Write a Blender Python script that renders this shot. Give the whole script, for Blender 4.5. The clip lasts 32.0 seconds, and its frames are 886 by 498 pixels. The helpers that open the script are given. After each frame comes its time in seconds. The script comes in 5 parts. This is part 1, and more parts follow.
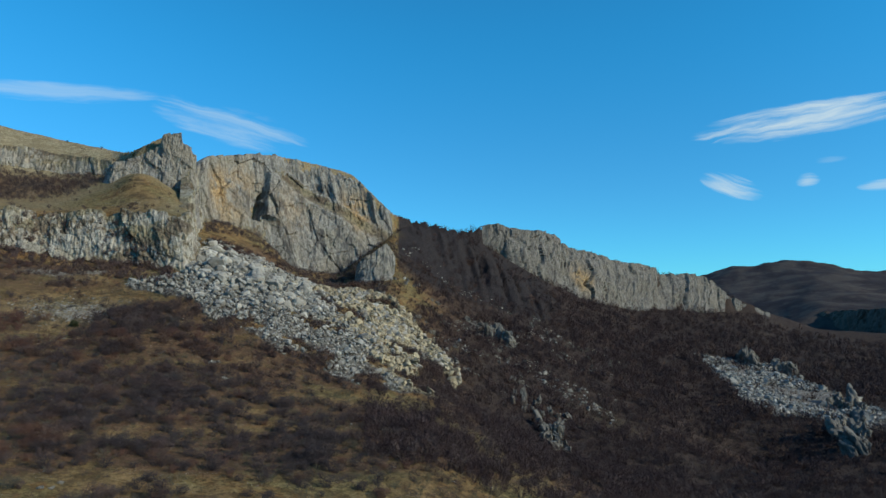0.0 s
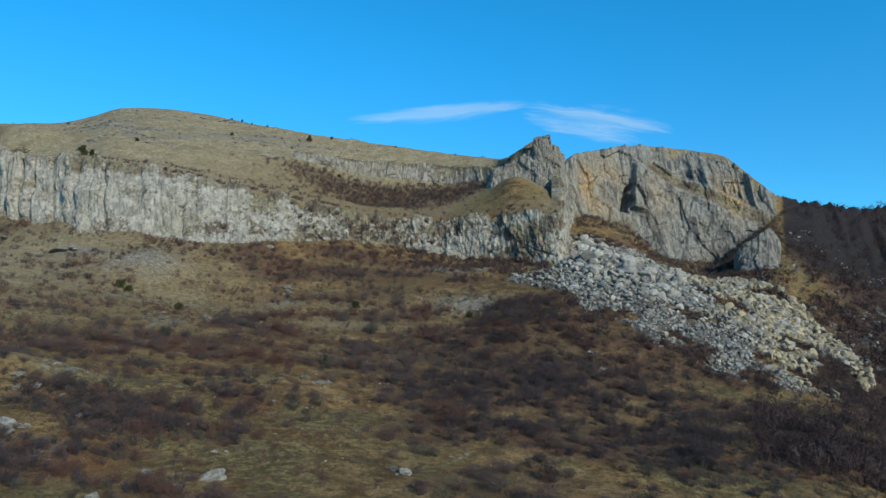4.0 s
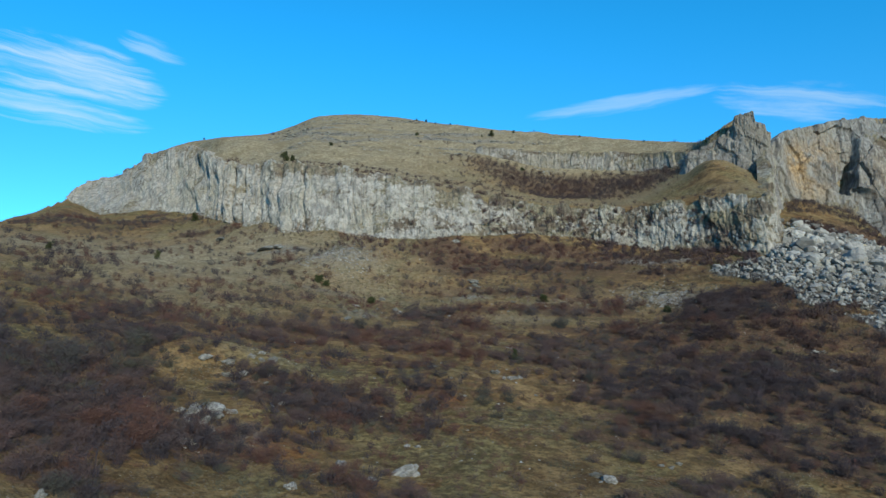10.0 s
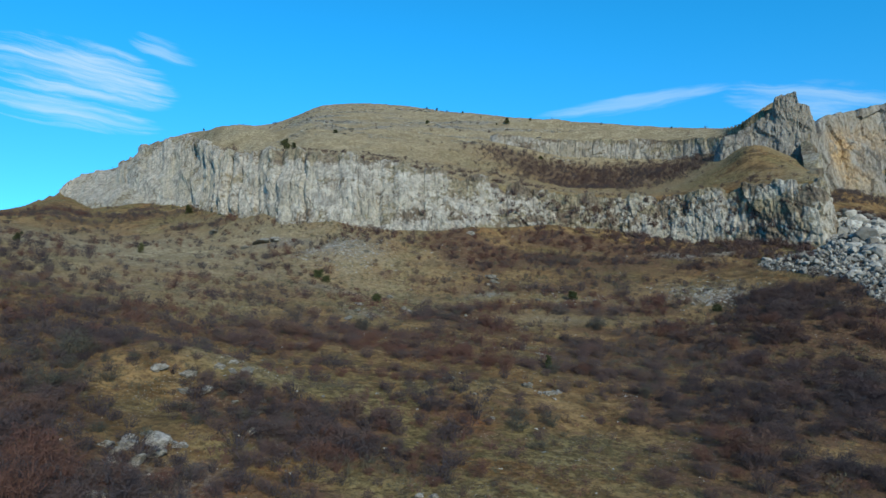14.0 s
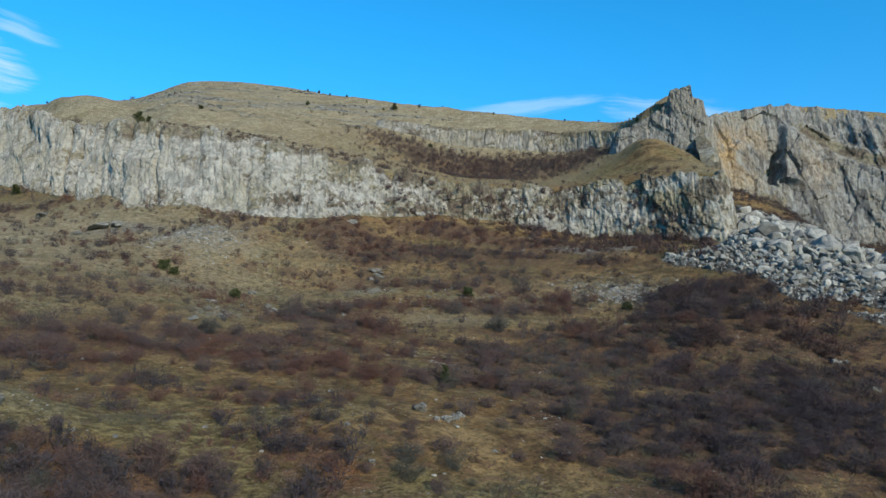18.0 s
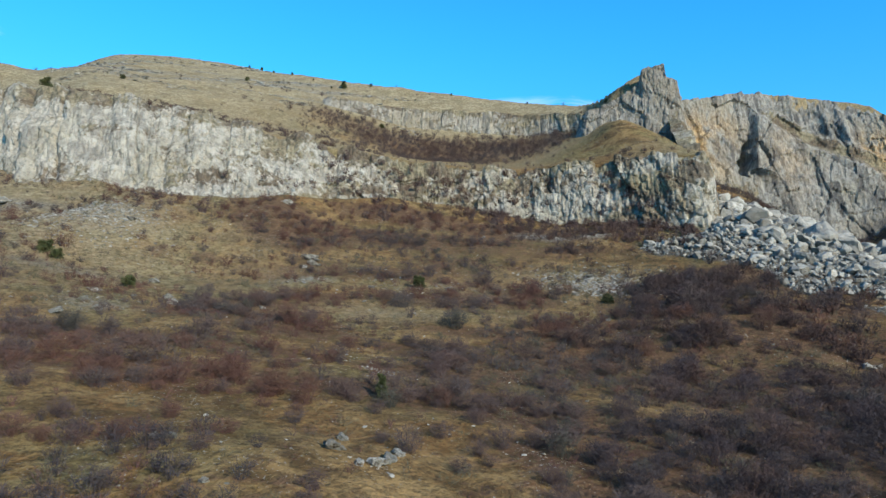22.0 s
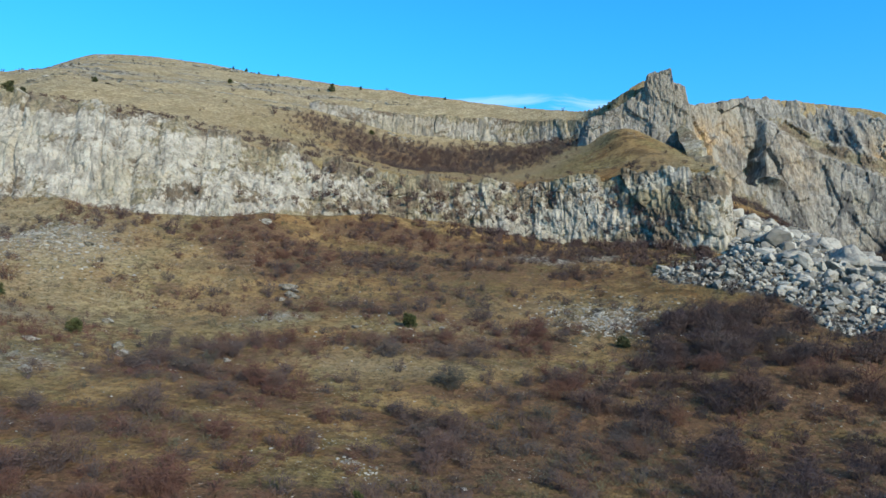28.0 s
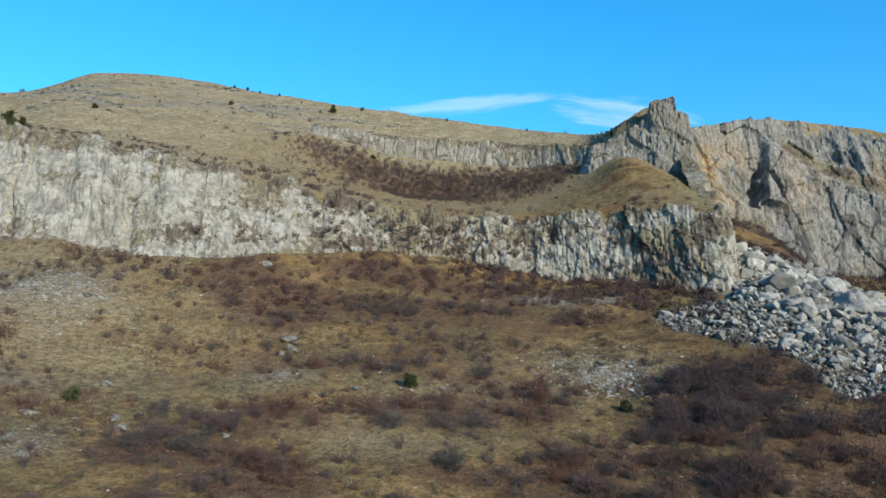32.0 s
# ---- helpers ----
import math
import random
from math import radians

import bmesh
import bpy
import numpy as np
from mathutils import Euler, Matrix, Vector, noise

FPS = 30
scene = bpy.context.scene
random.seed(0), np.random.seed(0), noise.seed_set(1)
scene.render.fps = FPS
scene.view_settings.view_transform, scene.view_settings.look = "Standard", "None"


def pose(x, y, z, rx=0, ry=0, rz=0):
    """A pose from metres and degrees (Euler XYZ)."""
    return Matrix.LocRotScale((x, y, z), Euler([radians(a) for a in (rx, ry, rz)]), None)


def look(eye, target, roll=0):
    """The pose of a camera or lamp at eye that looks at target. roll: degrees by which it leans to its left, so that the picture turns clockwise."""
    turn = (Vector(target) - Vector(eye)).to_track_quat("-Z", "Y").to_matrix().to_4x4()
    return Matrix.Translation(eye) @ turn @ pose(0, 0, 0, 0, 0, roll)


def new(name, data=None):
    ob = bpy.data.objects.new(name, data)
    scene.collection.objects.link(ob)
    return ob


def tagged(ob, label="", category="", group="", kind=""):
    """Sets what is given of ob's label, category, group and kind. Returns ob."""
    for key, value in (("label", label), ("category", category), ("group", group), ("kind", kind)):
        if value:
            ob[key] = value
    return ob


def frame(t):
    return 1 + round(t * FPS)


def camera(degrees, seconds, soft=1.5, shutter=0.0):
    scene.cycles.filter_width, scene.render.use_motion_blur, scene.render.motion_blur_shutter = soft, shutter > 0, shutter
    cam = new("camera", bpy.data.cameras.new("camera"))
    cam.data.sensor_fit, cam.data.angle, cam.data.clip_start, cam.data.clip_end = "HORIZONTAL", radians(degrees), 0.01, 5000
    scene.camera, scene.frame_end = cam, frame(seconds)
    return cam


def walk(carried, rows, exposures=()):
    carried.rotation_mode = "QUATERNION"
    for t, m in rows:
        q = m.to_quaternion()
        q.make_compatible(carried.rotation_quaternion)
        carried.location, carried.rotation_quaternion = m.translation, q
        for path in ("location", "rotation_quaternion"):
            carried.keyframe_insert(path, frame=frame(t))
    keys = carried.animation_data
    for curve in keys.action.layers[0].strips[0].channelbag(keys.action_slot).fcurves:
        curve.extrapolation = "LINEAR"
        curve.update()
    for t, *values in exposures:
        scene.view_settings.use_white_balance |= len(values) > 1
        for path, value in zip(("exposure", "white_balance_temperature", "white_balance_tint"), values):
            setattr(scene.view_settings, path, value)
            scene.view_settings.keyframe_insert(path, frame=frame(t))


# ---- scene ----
cam = camera(65.05, 32.0, soft=1.55)
# seconds, place of the drone, heading to the right of +y, pitch, roll
FLIGHT = [
    (0.0, 10.07, -71.55, -3.42, 31.95, 5.72, -0.18),
    (0.5, 10.02, -71.44, -3.49, 30.47, 5.69, -0.14),
    (1.0, 9.97, -71.32, -3.53, 28.12, 5.66, -0.08),
    (1.5, 9.94, -71.19, -3.53, 25.14, 5.61, -0.10),
    (2.0, 9.92, -71.08, -3.52, 21.67, 5.56, -0.19),
    (2.5, 9.89, -71.01, -3.53, 17.10, 5.47, -0.11),
    (3.0, 9.88, -70.98, -3.54, 11.94, 5.37, -0.12),
    (3.5, 9.89, -70.98, -3.53, 6.68, 5.25, -0.13),
    (4.0, 9.90, -70.98, -3.53, 2.05, 5.18, -0.17),
    (4.5, 9.89, -71.01, -3.54, -1.89, 5.10, -0.14),
    (6.5, 10.01, -71.25, -3.85, -10.53, 5.04, -0.22),
    (7.0, 9.94, -71.10, -3.86, -11.20, 5.02, -0.20),
    (7.5, 9.88, -70.81, -3.91, -11.74, 4.98, -0.19),
    (8.0, 9.77, -70.32, -3.95, -12.16, 4.99, -0.17),
    (8.5, 9.56, -69.61, -3.97, -12.44, 4.95, -0.20),
    (9.0, 9.26, -68.64, -4.00, -12.68, 4.93, -0.09),
    (9.5, 8.89, -67.36, -4.07, -12.84, 4.93, -0.13),
    (10.0, 8.46, -65.79, -4.13, -12.95, 4.96, -0.07),
    (10.5, 7.97, -63.97, -4.17, -13.06, 4.94, -0.14),
    (11.0, 7.43, -61.97, -4.17, -13.16, 4.95, -0.11),
    (11.5, 6.83, -59.84, -4.17, -13.25, 4.94, -0.08),
    (12.0, 6.18, -57.63, -4.16, -13.47, 4.94, -0.07),
    (12.5, 5.50, -55.36, -4.17, -13.63, 4.94, -0.06),
    (13.0, 4.80, -53.07, -4.21, -13.70, 4.94, 0.01),
    (13.5, 4.09, -50.76, -4.30, -13.74, 4.97, -0.04),
    (15.5, 1.26, -41.34, -4.60, -13.19, 4.97, -0.08),
    (16.0, 0.75, -39.03, -4.54, -11.49, 4.98, 0.00),
    (16.5, 0.41, -36.73, -4.57, -9.18, 5.00, 0.01),
    (17.0, 0.25, -34.38, -4.62, -6.97, 5.01, 0.03),
    (17.5, 0.24, -31.98, -4.66, -5.38, 5.00, -0.05),
    (18.0, 0.31, -29.57, -4.68, -4.23, 4.97, -0.05),
    (18.5, 0.39, -27.15, -4.72, -3.33, 4.98, -0.06),
    (19.0, 0.45, -24.78, -4.78, -2.62, 4.96, -0.02),
    (19.5, 0.52, -22.41, -4.84, -2.09, 4.93, -0.04),
    (20.0, 0.53, -20.07, -4.92, -1.67, 4.91, -0.04),
    (20.5, 0.48, -17.73, -5.04, -1.32, 4.91, 0.02),
    (21.0, 0.40, -15.38, -5.18, -1.06, 4.89, 0.08),
    (21.5, 0.31, -13.01, -5.33, -0.79, 4.88, 0.10),
    (22.0, 0.25, -10.60, -5.46, -0.60, 4.88, 0.15),
    (22.5, 0.18, -8.21, -5.56, -0.40, 4.86, 0.18),
    (23.0, 0.17, -5.88, -5.61, -0.27, 4.81, 0.16),
    (23.5, 0.16, -3.74, -5.64, -0.21, 4.83, 0.11),
    (24.0, 0.18, -1.98, -5.56, -0.15, 4.81, 0.16),
    (24.5, 0.10, -0.80, -5.40, -0.11, 4.83, 0.12),
    (25.0, 0.01, -0.12, -5.09, -0.07, 4.79, 0.16),
    (25.5, -0.08, 0.24, -4.58, -0.01, 4.87, 0.16),
    (27.5, -0.04, 0.03, -0.96, 0.02, 4.68, 0.19),
    (28.0, -0.00, -0.00, 0.00, -0.00, 4.67, 0.20),
    (28.5, 0.02, -0.01, 0.94, -0.02, 4.64, 0.18),
    (29.0, 0.04, -0.01, 1.86, -0.02, 4.61, 0.17),
    (29.5, 0.05, 0.01, 2.78, -0.03, 4.60, 0.19),
    (30.0, 0.06, 0.04, 3.69, -0.05, 4.58, 0.22),
    (30.5, 0.06, 0.09, 4.62, -0.08, 4.57, 0.18),
    (31.0, 0.07, 0.14, 5.56, -0.11, 4.57, 0.15),
    (31.5, 0.06, 0.17, 6.51, -0.10, 4.54, 0.13),
    (32.0, 0.04, 0.19, 7.48, -0.15, 4.54, 0.27)]
walk(cam, [(t, pose(x, y, z, 90 + pitch, 0, -yaw) @ pose(0, 0, 0, 0, 0, roll)) for t, x, y, z, yaw, pitch, roll in FLIGHT],
     exposures=[(0, -0.08, 6600, 2), (2, -0.08, 6500, 2), (4, 0.0, 6250, 2), (7, 0.05, 6120, 2), (16, 0.08, 6180, 3), (21, 0.48, 6480, 5), (25, 0.6, 6520, 5), (28, 0.55, 6560, 5), (32, 0.44, 6600, 6)])
# ---- end of camera ----

# ---- light ----
SUN_TURN, SUN_UP = 144.0, 25.0        # heading to the right of +y, and height, of the sun
world = bpy.data.worlds.new("sky")
scene.world = world
world.use_nodes = True


class Nodes:
    """A short way to wire nodes."""

    def __init__(self, tree):
        self.tree = tree
        tree.nodes.clear()

    def add(self, kind, inputs=None, **props):
        n = self.tree.nodes.new(kind)
        for k, v in props.items():
            setattr(n, k, v)
        for k, v in (inputs or {}).items():
            if isinstance(v, bpy.types.NodeSocket):
                self.tree.links.new(v, n.inputs[k])
            else:
                n.inputs[k].default_value = v
        return n

    def math(self, op, a, b=0.0, c=0.0, clamp=False):
        return self.add("ShaderNodeMath", {0: a, 1: b, 2: c}, operation=op, use_clamp=clamp).outputs[0]

    def mix(self, fac, a, b, blend="MIX"):
        return self.add("ShaderNodeMix", {0: fac, 6: a, 7: b}, data_type="RGBA", blend_type=blend).outputs[2]

    def span(self, x, lo, hi, a=0.0, b=1.0):
        return self.add("ShaderNodeMapRange", {0: x, 1: lo, 2: hi, 3: a, 4: b}, interpolation_type="SMOOTHSTEP").outputs[0]

    def noise(self, vector, scale, detail=4.0, rough=0.55, distort=0.0):
        return self.add("ShaderNodeTexNoise", {"Vector": vector, "Scale": scale, "Detail": detail, "Roughness": rough, "Distortion": distort}).outputs[0]

    def scaled(self, vector, x, y, z):
        return self.add("ShaderNodeVectorMath", {0: vector, 1: (x, y, z)}, operation="MULTIPLY").outputs[0]


def sky_nodes():
    n = Nodes(world.node_tree)
    sky = n.add("ShaderNodeTexSky", sky_type="NISHITA", sun_disc=False, sun_elevation=radians(SUN_UP), sun_rotation=radians(SUN_TURN),
                air_density=1.0, dust_density=0.1, ozone_density=4.0, altitude=900)
    way = n.add("ShaderNodeTexCoord").outputs["Generated"]
    xyz = n.add("ShaderNodeSeparateXYZ", {0: way}).outputs
    turn = n.math("MULTIPLY", n.math("ARCTAN2", xyz[0], xyz[1]), 57.29578)
    up = n.math("MULTIPLY", n.math("ARCSINE", xyz[2]), 57.29578)
    # thin high clouds: heading, height, half length, half width, slant, strength
    total = None
    flat = n.add("ShaderNodeCombineXYZ", {0: turn, 1: up, 2: 0.0}).outputs[0]
    for turn0, up0, long, wide, slant, strength in CLOUDS:
        c, s = math.cos(radians(slant)), math.sin(radians(slant))
        du, dv = n.math("SUBTRACT", turn, turn0), n.math("SUBTRACT", up, up0)
        along = n.math("ADD", n.math("MULTIPLY", du, c), n.math("MULTIPLY", dv, s))
        across = n.math("SUBTRACT", n.math("MULTIPLY", dv, c), n.math("MULTIPLY", du, s))
        local = n.add("ShaderNodeCombineXYZ", {0: n.math("MULTIPLY", along, 0.11), 1: n.math("ADD", n.math("MULTIPLY", across, 1.5), n.math("MULTIPLY", n.noise(flat, 0.16, 3), 2.2)), 2: turn0 * 0.37}).outputs[0]
        wisp = n.noise(local, 0.85, 8.0, 0.64, 0.5)
        r = n.math("ADD", n.math("POWER", n.math("ABSOLUTE", n.math("DIVIDE", along, long)), 2.0),
                   n.math("POWER", n.math("ABSOLUTE", n.math("DIVIDE", across, wide)), 2.0))
        body = n.math("SUBTRACT", 1.0, r, clamp=True)
        fray = n.math("MULTIPLY", n.math("SUBTRACT", wisp, 0.5), 3.1)
        m = n.span(n.math("MULTIPLY", n.math("ADD", body, fray), n.span(body, 0.0, 0.35)), 0.15, 1.45, 0.0, strength)
        total = m if total is None else n.math("MAXIMUM", total, m)
    tint = n.mix(1.0, sky.outputs[0], n.mix(n.span(up, 24.0, 60.0), n.mix(n.span(up, 8.0, 24.0), (0.32, 0.94, 1.2, 1), (0.225, 1.12, 1.40, 1)), (0.62, 0.95, 1.14, 1)), "MULTIPLY")
    white = n.mix(total, tint, (4.6, 5.3, 5.9, 1))
    back = n.add("ShaderNodeBackground", {0: white, 1: 0.15})
    n.add("ShaderNodeOutputWorld", {0: back.outputs[0]})


CLOUDS = [(1.8, 16.2, 9.0, 0.85, 5.0, 0.34), (14.6, 15.2, 7.2, 1.8, -11.0, 0.38), (60.0, 14.4, 9.0, 1.5, 3.0, 0.85), (54.8, 10.0, 2.8, 1.0, -22.0, 0.75), (60.0, 10.0, 1.0, 0.6, 0.0, 0.6),
          (65.0, 9.2, 2.2, 0.5, 0.0, 0.5), (61.6, 11.3, 1.4, 0.35, 0.0, 0.3), (-42.0, 17.0, 8.0, 2.8, -6.0, 0.68), (-43.0, 14.2, 8.0, 1.3, -4.0, 0.6), (-36.2, 19.5, 3.2, 1.0, -14.0, 0.42)]
sky_nodes()
sun = new("sun", bpy.data.lights.new("sun", "SUN"))
sun.data.energy, sun.data.angle, sun.data.color = 4.5, radians(0.53), (1.0, 0.88, 0.72)
_e, _t = radians(SUN_UP), radians(SUN_TURN)
sun.matrix_world = look((0, 0, 200), (-math.sin(_t) * math.cos(_e) * 100, -math.cos(_t) * math.cos(_e) * 100, 200 - 100 * math.sin(_e)))


# ---- materials ----
def surface(name, build, bump=None, roughness=0.9, specular=0.25):
    m = bpy.data.materials.new(name)
    m.use_nodes = True
    n = Nodes(m.node_tree)
    where = n.add("ShaderNodeTexCoord").outputs["Object"]
    geo = n.add("ShaderNodeNewGeometry")
    colour, relief = build(n, where, geo)
    inputs = {"Base Color": colour, "Roughness": roughness, "Specular IOR Level": specular}
    if relief is not None:
        h, strength, dist = relief
        inputs["Normal"] = n.add("ShaderNodeBump", {"Height": h, "Strength": strength, "Distance": dist}).outputs[0]
    b = n.add("ShaderNodeBsdfPrincipled", inputs)
    n.add("ShaderNodeOutputMaterial", {0: b.outputs[0]})
    return m


def attr(n, name):
    return n.add("ShaderNodeAttribute", attribute_name=name).outputs["Fac"]


def rock_look(light, dark, lichen, streak=1.0, moss_low=0.42):
    def build(n, p, geo):
        tall = n.scaled(p, 1.0, 1.0, 0.2)
        a = n.noise(p, 0.07, 4)
        b = n.noise(tall, 0.6, 7, 0.68, 0.5)
        c = n.noise(n.scaled(p, 1.0, 1.0, 0.55), 1.2, 6, 0.64, 0.3)
        deep = tuple(v * 0.42 for v in dark[:3]) + (1,)
        col = n.mix(n.span(b, 0.36, 0.6), dark, light)
        col = n.mix(n.span(a, 0.44, 0.64, 0, 0.6), col, lichen)
        col = n.mix(n.span(c, 0.34, 0.47, 0.6, 0.0), col, deep)
        col = n.mix(n.span(n.noise(p, 0.4, 6, 0.7), 0.52, 0.62, 0, 0.5), col, dark)
        col = n.mix(n.span(c, 0.58, 0.72, 0, 0.4), col, tuple(min(1, v * 1.25) for v in light[:3]) + (1,))
        dark_streak = n.noise(n.scaled(p, 1.0, 1.0, 0.06), 0.3, 5, 0.6)
        col = n.mix(n.math("MULTIPLY", n.span(dark_streak, 0.5, 0.64), 0.5 * streak), col, (0.07, 0.068, 0.066, 1))
        och = n.math("MULTIPLY", attr(n, "ochre"), n.span(n.noise(p, 0.25, 5, 0.6), 0.3, 0.55), clamp=True)
        col = n.mix(n.math("MULTIPLY", och, 0.92), col, n.mix(n.span(c, 0.4, 0.62), (0.21, 0.125, 0.05, 1), (0.47, 0.325, 0.155, 1)))
        moss = n.span(n.math("ADD", n.math("MULTIPLY", attr(n, "turf"), 0.5), n.math("MULTIPLY", n.math("SUBTRACT", n.noise(n.scaled(p, 1.0, 1.0, 0.7), 0.8, 7, 0.72), 0.5), 2.2)), 0.16, 0.42, 0.0, 0.85)
        col = n.mix(moss, col, n.mix(n.span(n.noise(p, 0.13, 4), 0.4, 0.6), n.mix(n.span(c, 0.4, 0.6), (0.058, 0.043, 0.028, 1), (0.12, 0.085, 0.05, 1)), n.mix(n.span(c, 0.4, 0.6), (0.115, 0.098, 0.055, 1), (0.25, 0.212, 0.13, 1))))
        h = n.math("ADD", n.noise(tall, 1.6, 6, 0.65), n.math("MULTIPLY", n.noise(p, 5.0, 5, 0.65), 0.5))
        return col, (h, 1.0, 0.45)
    return build


ROCK = surface("limestone", rock_look((0.42, 0.395, 0.335, 1), (0.228, 0.212, 0.176, 1), (0.31, 0.28, 0.20, 1), 0.7))
# streaks are stronger here: they also paint the shaded clefts between the pillars
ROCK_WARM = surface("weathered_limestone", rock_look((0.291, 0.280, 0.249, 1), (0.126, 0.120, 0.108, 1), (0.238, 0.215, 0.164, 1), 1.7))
# shade of the distant cliff put into the colour, browned against blue skylight
ROCK_BROWN = surface("brown_limestone", rock_look((0.15, 0.10, 0.08, 1), (0.08, 0.055, 0.045, 1), (0.12, 0.08, 0.06, 1)))
# darker limestone copy: the shade on crags and far cliff is in its colour
ROCK_SHADED = surface("shaded_limestone", rock_look((0.20, 0.188, 0.165, 1), (0.095, 0.088, 0.078, 1), (0.15, 0.135, 0.105, 1)))
ROCK_BAND = surface("banded_limestone", rock_look((0.35, 0.322, 0.268, 1), (0.17, 0.156, 0.128, 1), (0.25, 0.215, 0.145, 1)))
ROCK_GREY = surface("grey_limestone", rock_look((0.29, 0.272, 0.238, 1), (0.14, 0.131, 0.115, 1), (0.22, 0.192, 0.14, 1)))


def block_look(low, high, stain):
    def build(n, p, geo):
        r = n.add("ShaderNodeObjectInfo").outputs["Random"]
        i = geo.outputs["Random Per Island"]
        v = n.math("FRACT", n.math("ADD", r, i))
        col = n.mix(v, low, high)
        col = n.mix(n.span(n.noise(p, 0.9, 5, 0.6), 0.45, 0.72, 0, 0.6), col, tuple(0.5 * q for q in high[:3]) + (1,))
        col = n.mix(n.span(n.noise(p, 0.35, 3), 0.55, 0.75, 0, 0.5), col, stain)
        col = n.mix(n.span(n.noise(p, 6.0, 6, 0.7), 0.36, 0.5, 0.55, 0.0), col, (0.075, 0.072, 0.066, 1))
        return col, (n.math("ADD", n.noise(p, 3.0, 6, 0.65), n.noise(p, 9.0, 5, 0.65)), 0.8, 0.12)
    return build


BLOCK = surface("broken_limestone", block_look((0.105, 0.102, 0.09, 1), (0.41, 0.393, 0.345, 1), (0.4, 0.35, 0.25, 1)))
# yellower copy of the broken limestone, with warm sunlight put into the colour
BLOCK_SUNLIT = surface("broken_sunlit_limestone", block_look((0.18, 0.15, 0.10, 1), (0.45, 0.385, 0.255, 1), (0.42, 0.33, 0.18, 1)))


def field_stone_look(n, p, geo):
    v = n.math("FRACT", n.math("ADD", n.add("ShaderNodeObjectInfo").outputs["Random"], geo.outputs["Random Per Island"]))
    col = n.mix(v, (0.17, 0.162, 0.138, 1), (0.35, 0.335, 0.295, 1))
    col = n.mix(n.span(n.noise(p, 2.6, 7, 0.72, 0.4), 0.44, 0.62, 0, 0.8), col, (0.095, 0.088, 0.068, 1))
    col = n.mix(n.span(n.noise(p, 7.0, 6, 0.7), 0.38, 0.5, 0.6, 0.0), col, (0.05, 0.046, 0.038, 1))
    return col, (n.math("ADD", n.noise(p, 4.0, 6, 0.7), n.noise(p, 11.0, 4, 0.6)), 1.0, 0.12)


STONE = surface("field_limestone", field_stone_look)


def ground_look(n, p, geo):
    a, b, c = n.noise(p, 0.045, 4, 0.55, 0.5), n.noise(p, 0.22, 6, 0.68, 0.4), n.noise(p, 2.4, 5, 0.7)
    d = n.noise(n.scaled(p, 1.0, 1.0, 2.5), 0.9, 5, 0.7)
    grass = n.mix(n.span(b, 0.38, 0.6), (0.116, 0.075, 0.034, 1), (0.30, 0.20, 0.09, 1))
    olive = n.mix(n.span(d, 0.4, 0.6), (0.10, 0.084, 0.038, 1), (0.27, 0.22, 0.098, 1))
    grass = n.mix(n.span(a, 0.44, 0.6, 0, 0.85), grass, olive)
    grass = n.mix(n.span(n.noise(p, 0.75, 5, 0.7), 0.48, 0.64, 0, 0.6), grass, (0.075, 0.046, 0.028, 1))
    grass = n.mix(n.span(n.noise(p, 0.11, 5, 0.65, 0.6), 0.52, 0.64, 0, 0.75), grass, n.mix(n.span(d, 0.4, 0.6), (0.125, 0.064, 0.026, 1), (0.26, 0.148, 0.06, 1)))
    rust = n.mix(n.span(d, 0.38, 0.62), (0.066, 0.042, 0.031, 1), (0.145, 0.086, 0.055, 1))
    grass = n.mix(n.math("MULTIPLY", n.span(n.math("ADD", attr(n, "brush"), n.math("MULTIPLY", n.math("SUBTRACT", d, 0.5), 1.6)), 0.3, 0.75), 0.9), grass, rust)
    dry = n.mix(n.span(d, 0.35, 0.65), (0.22, 0.185, 0.112, 1), (0.42, 0.352, 0.225, 1))
    dry = n.mix(n.span(b, 0.42, 0.62, 0, 0.55), dry, (0.185, 0.142, 0.08, 1))
    col = n.mix(attr(n, "dry"), grass, dry)
    # darker tufts and pale stalks
    col = n.mix(n.span(c, 0.48, 0.66, 0, 0.7), col, (0.056, 0.042, 0.023, 1))
    col = n.mix(n.span(n.noise(p, 3.4, 4, 0.7), 0.58, 0.7, 0, 0.6), col, (0.30, 0.23, 0.125, 1))
    fleck = n.math("MULTIPLY", n.span(n.noise(p, 5.5, 2, 0.5), 0.65, 0.69), n.span(n.noise(p, 0.16, 4, 0.6), 0.46, 0.6))
    col = n.mix(fleck, col, (0.33, 0.31, 0.27, 1))
    earth = n.math("MULTIPLY", attr(n, "earth"), n.span(d, 0.34, 0.56), clamp=True)
    col = n.mix(earth, col, n.mix(n.span(c, 0.4, 0.6), (0.15, 0.07, 0.026, 1), (0.31, 0.15, 0.055, 1)))
    stony = n.math("MULTIPLY", attr(n, "stony"), n.span(n.noise(p, 1.1, 5, 0.7), 0.36, 0.52), clamp=True)
    grey = n.mix(n.span(n.noise(p, 3.2, 4, 0.7), 0.4, 0.6), (0.085, 0.08, 0.07, 1), (0.31, 0.30, 0.268, 1))
    col = n.mix(stony, col, grey)
    # dark tone: valley ground, plus shade painted on the slope and between scree stones
    col = n.mix(attr(n, "dark_and_shade"), col, n.mix(n.span(d, 0.4, 0.6), (0.020, 0.018, 0.019, 1), (0.045, 0.038, 0.037, 1)))
    far = attr(n, "far")
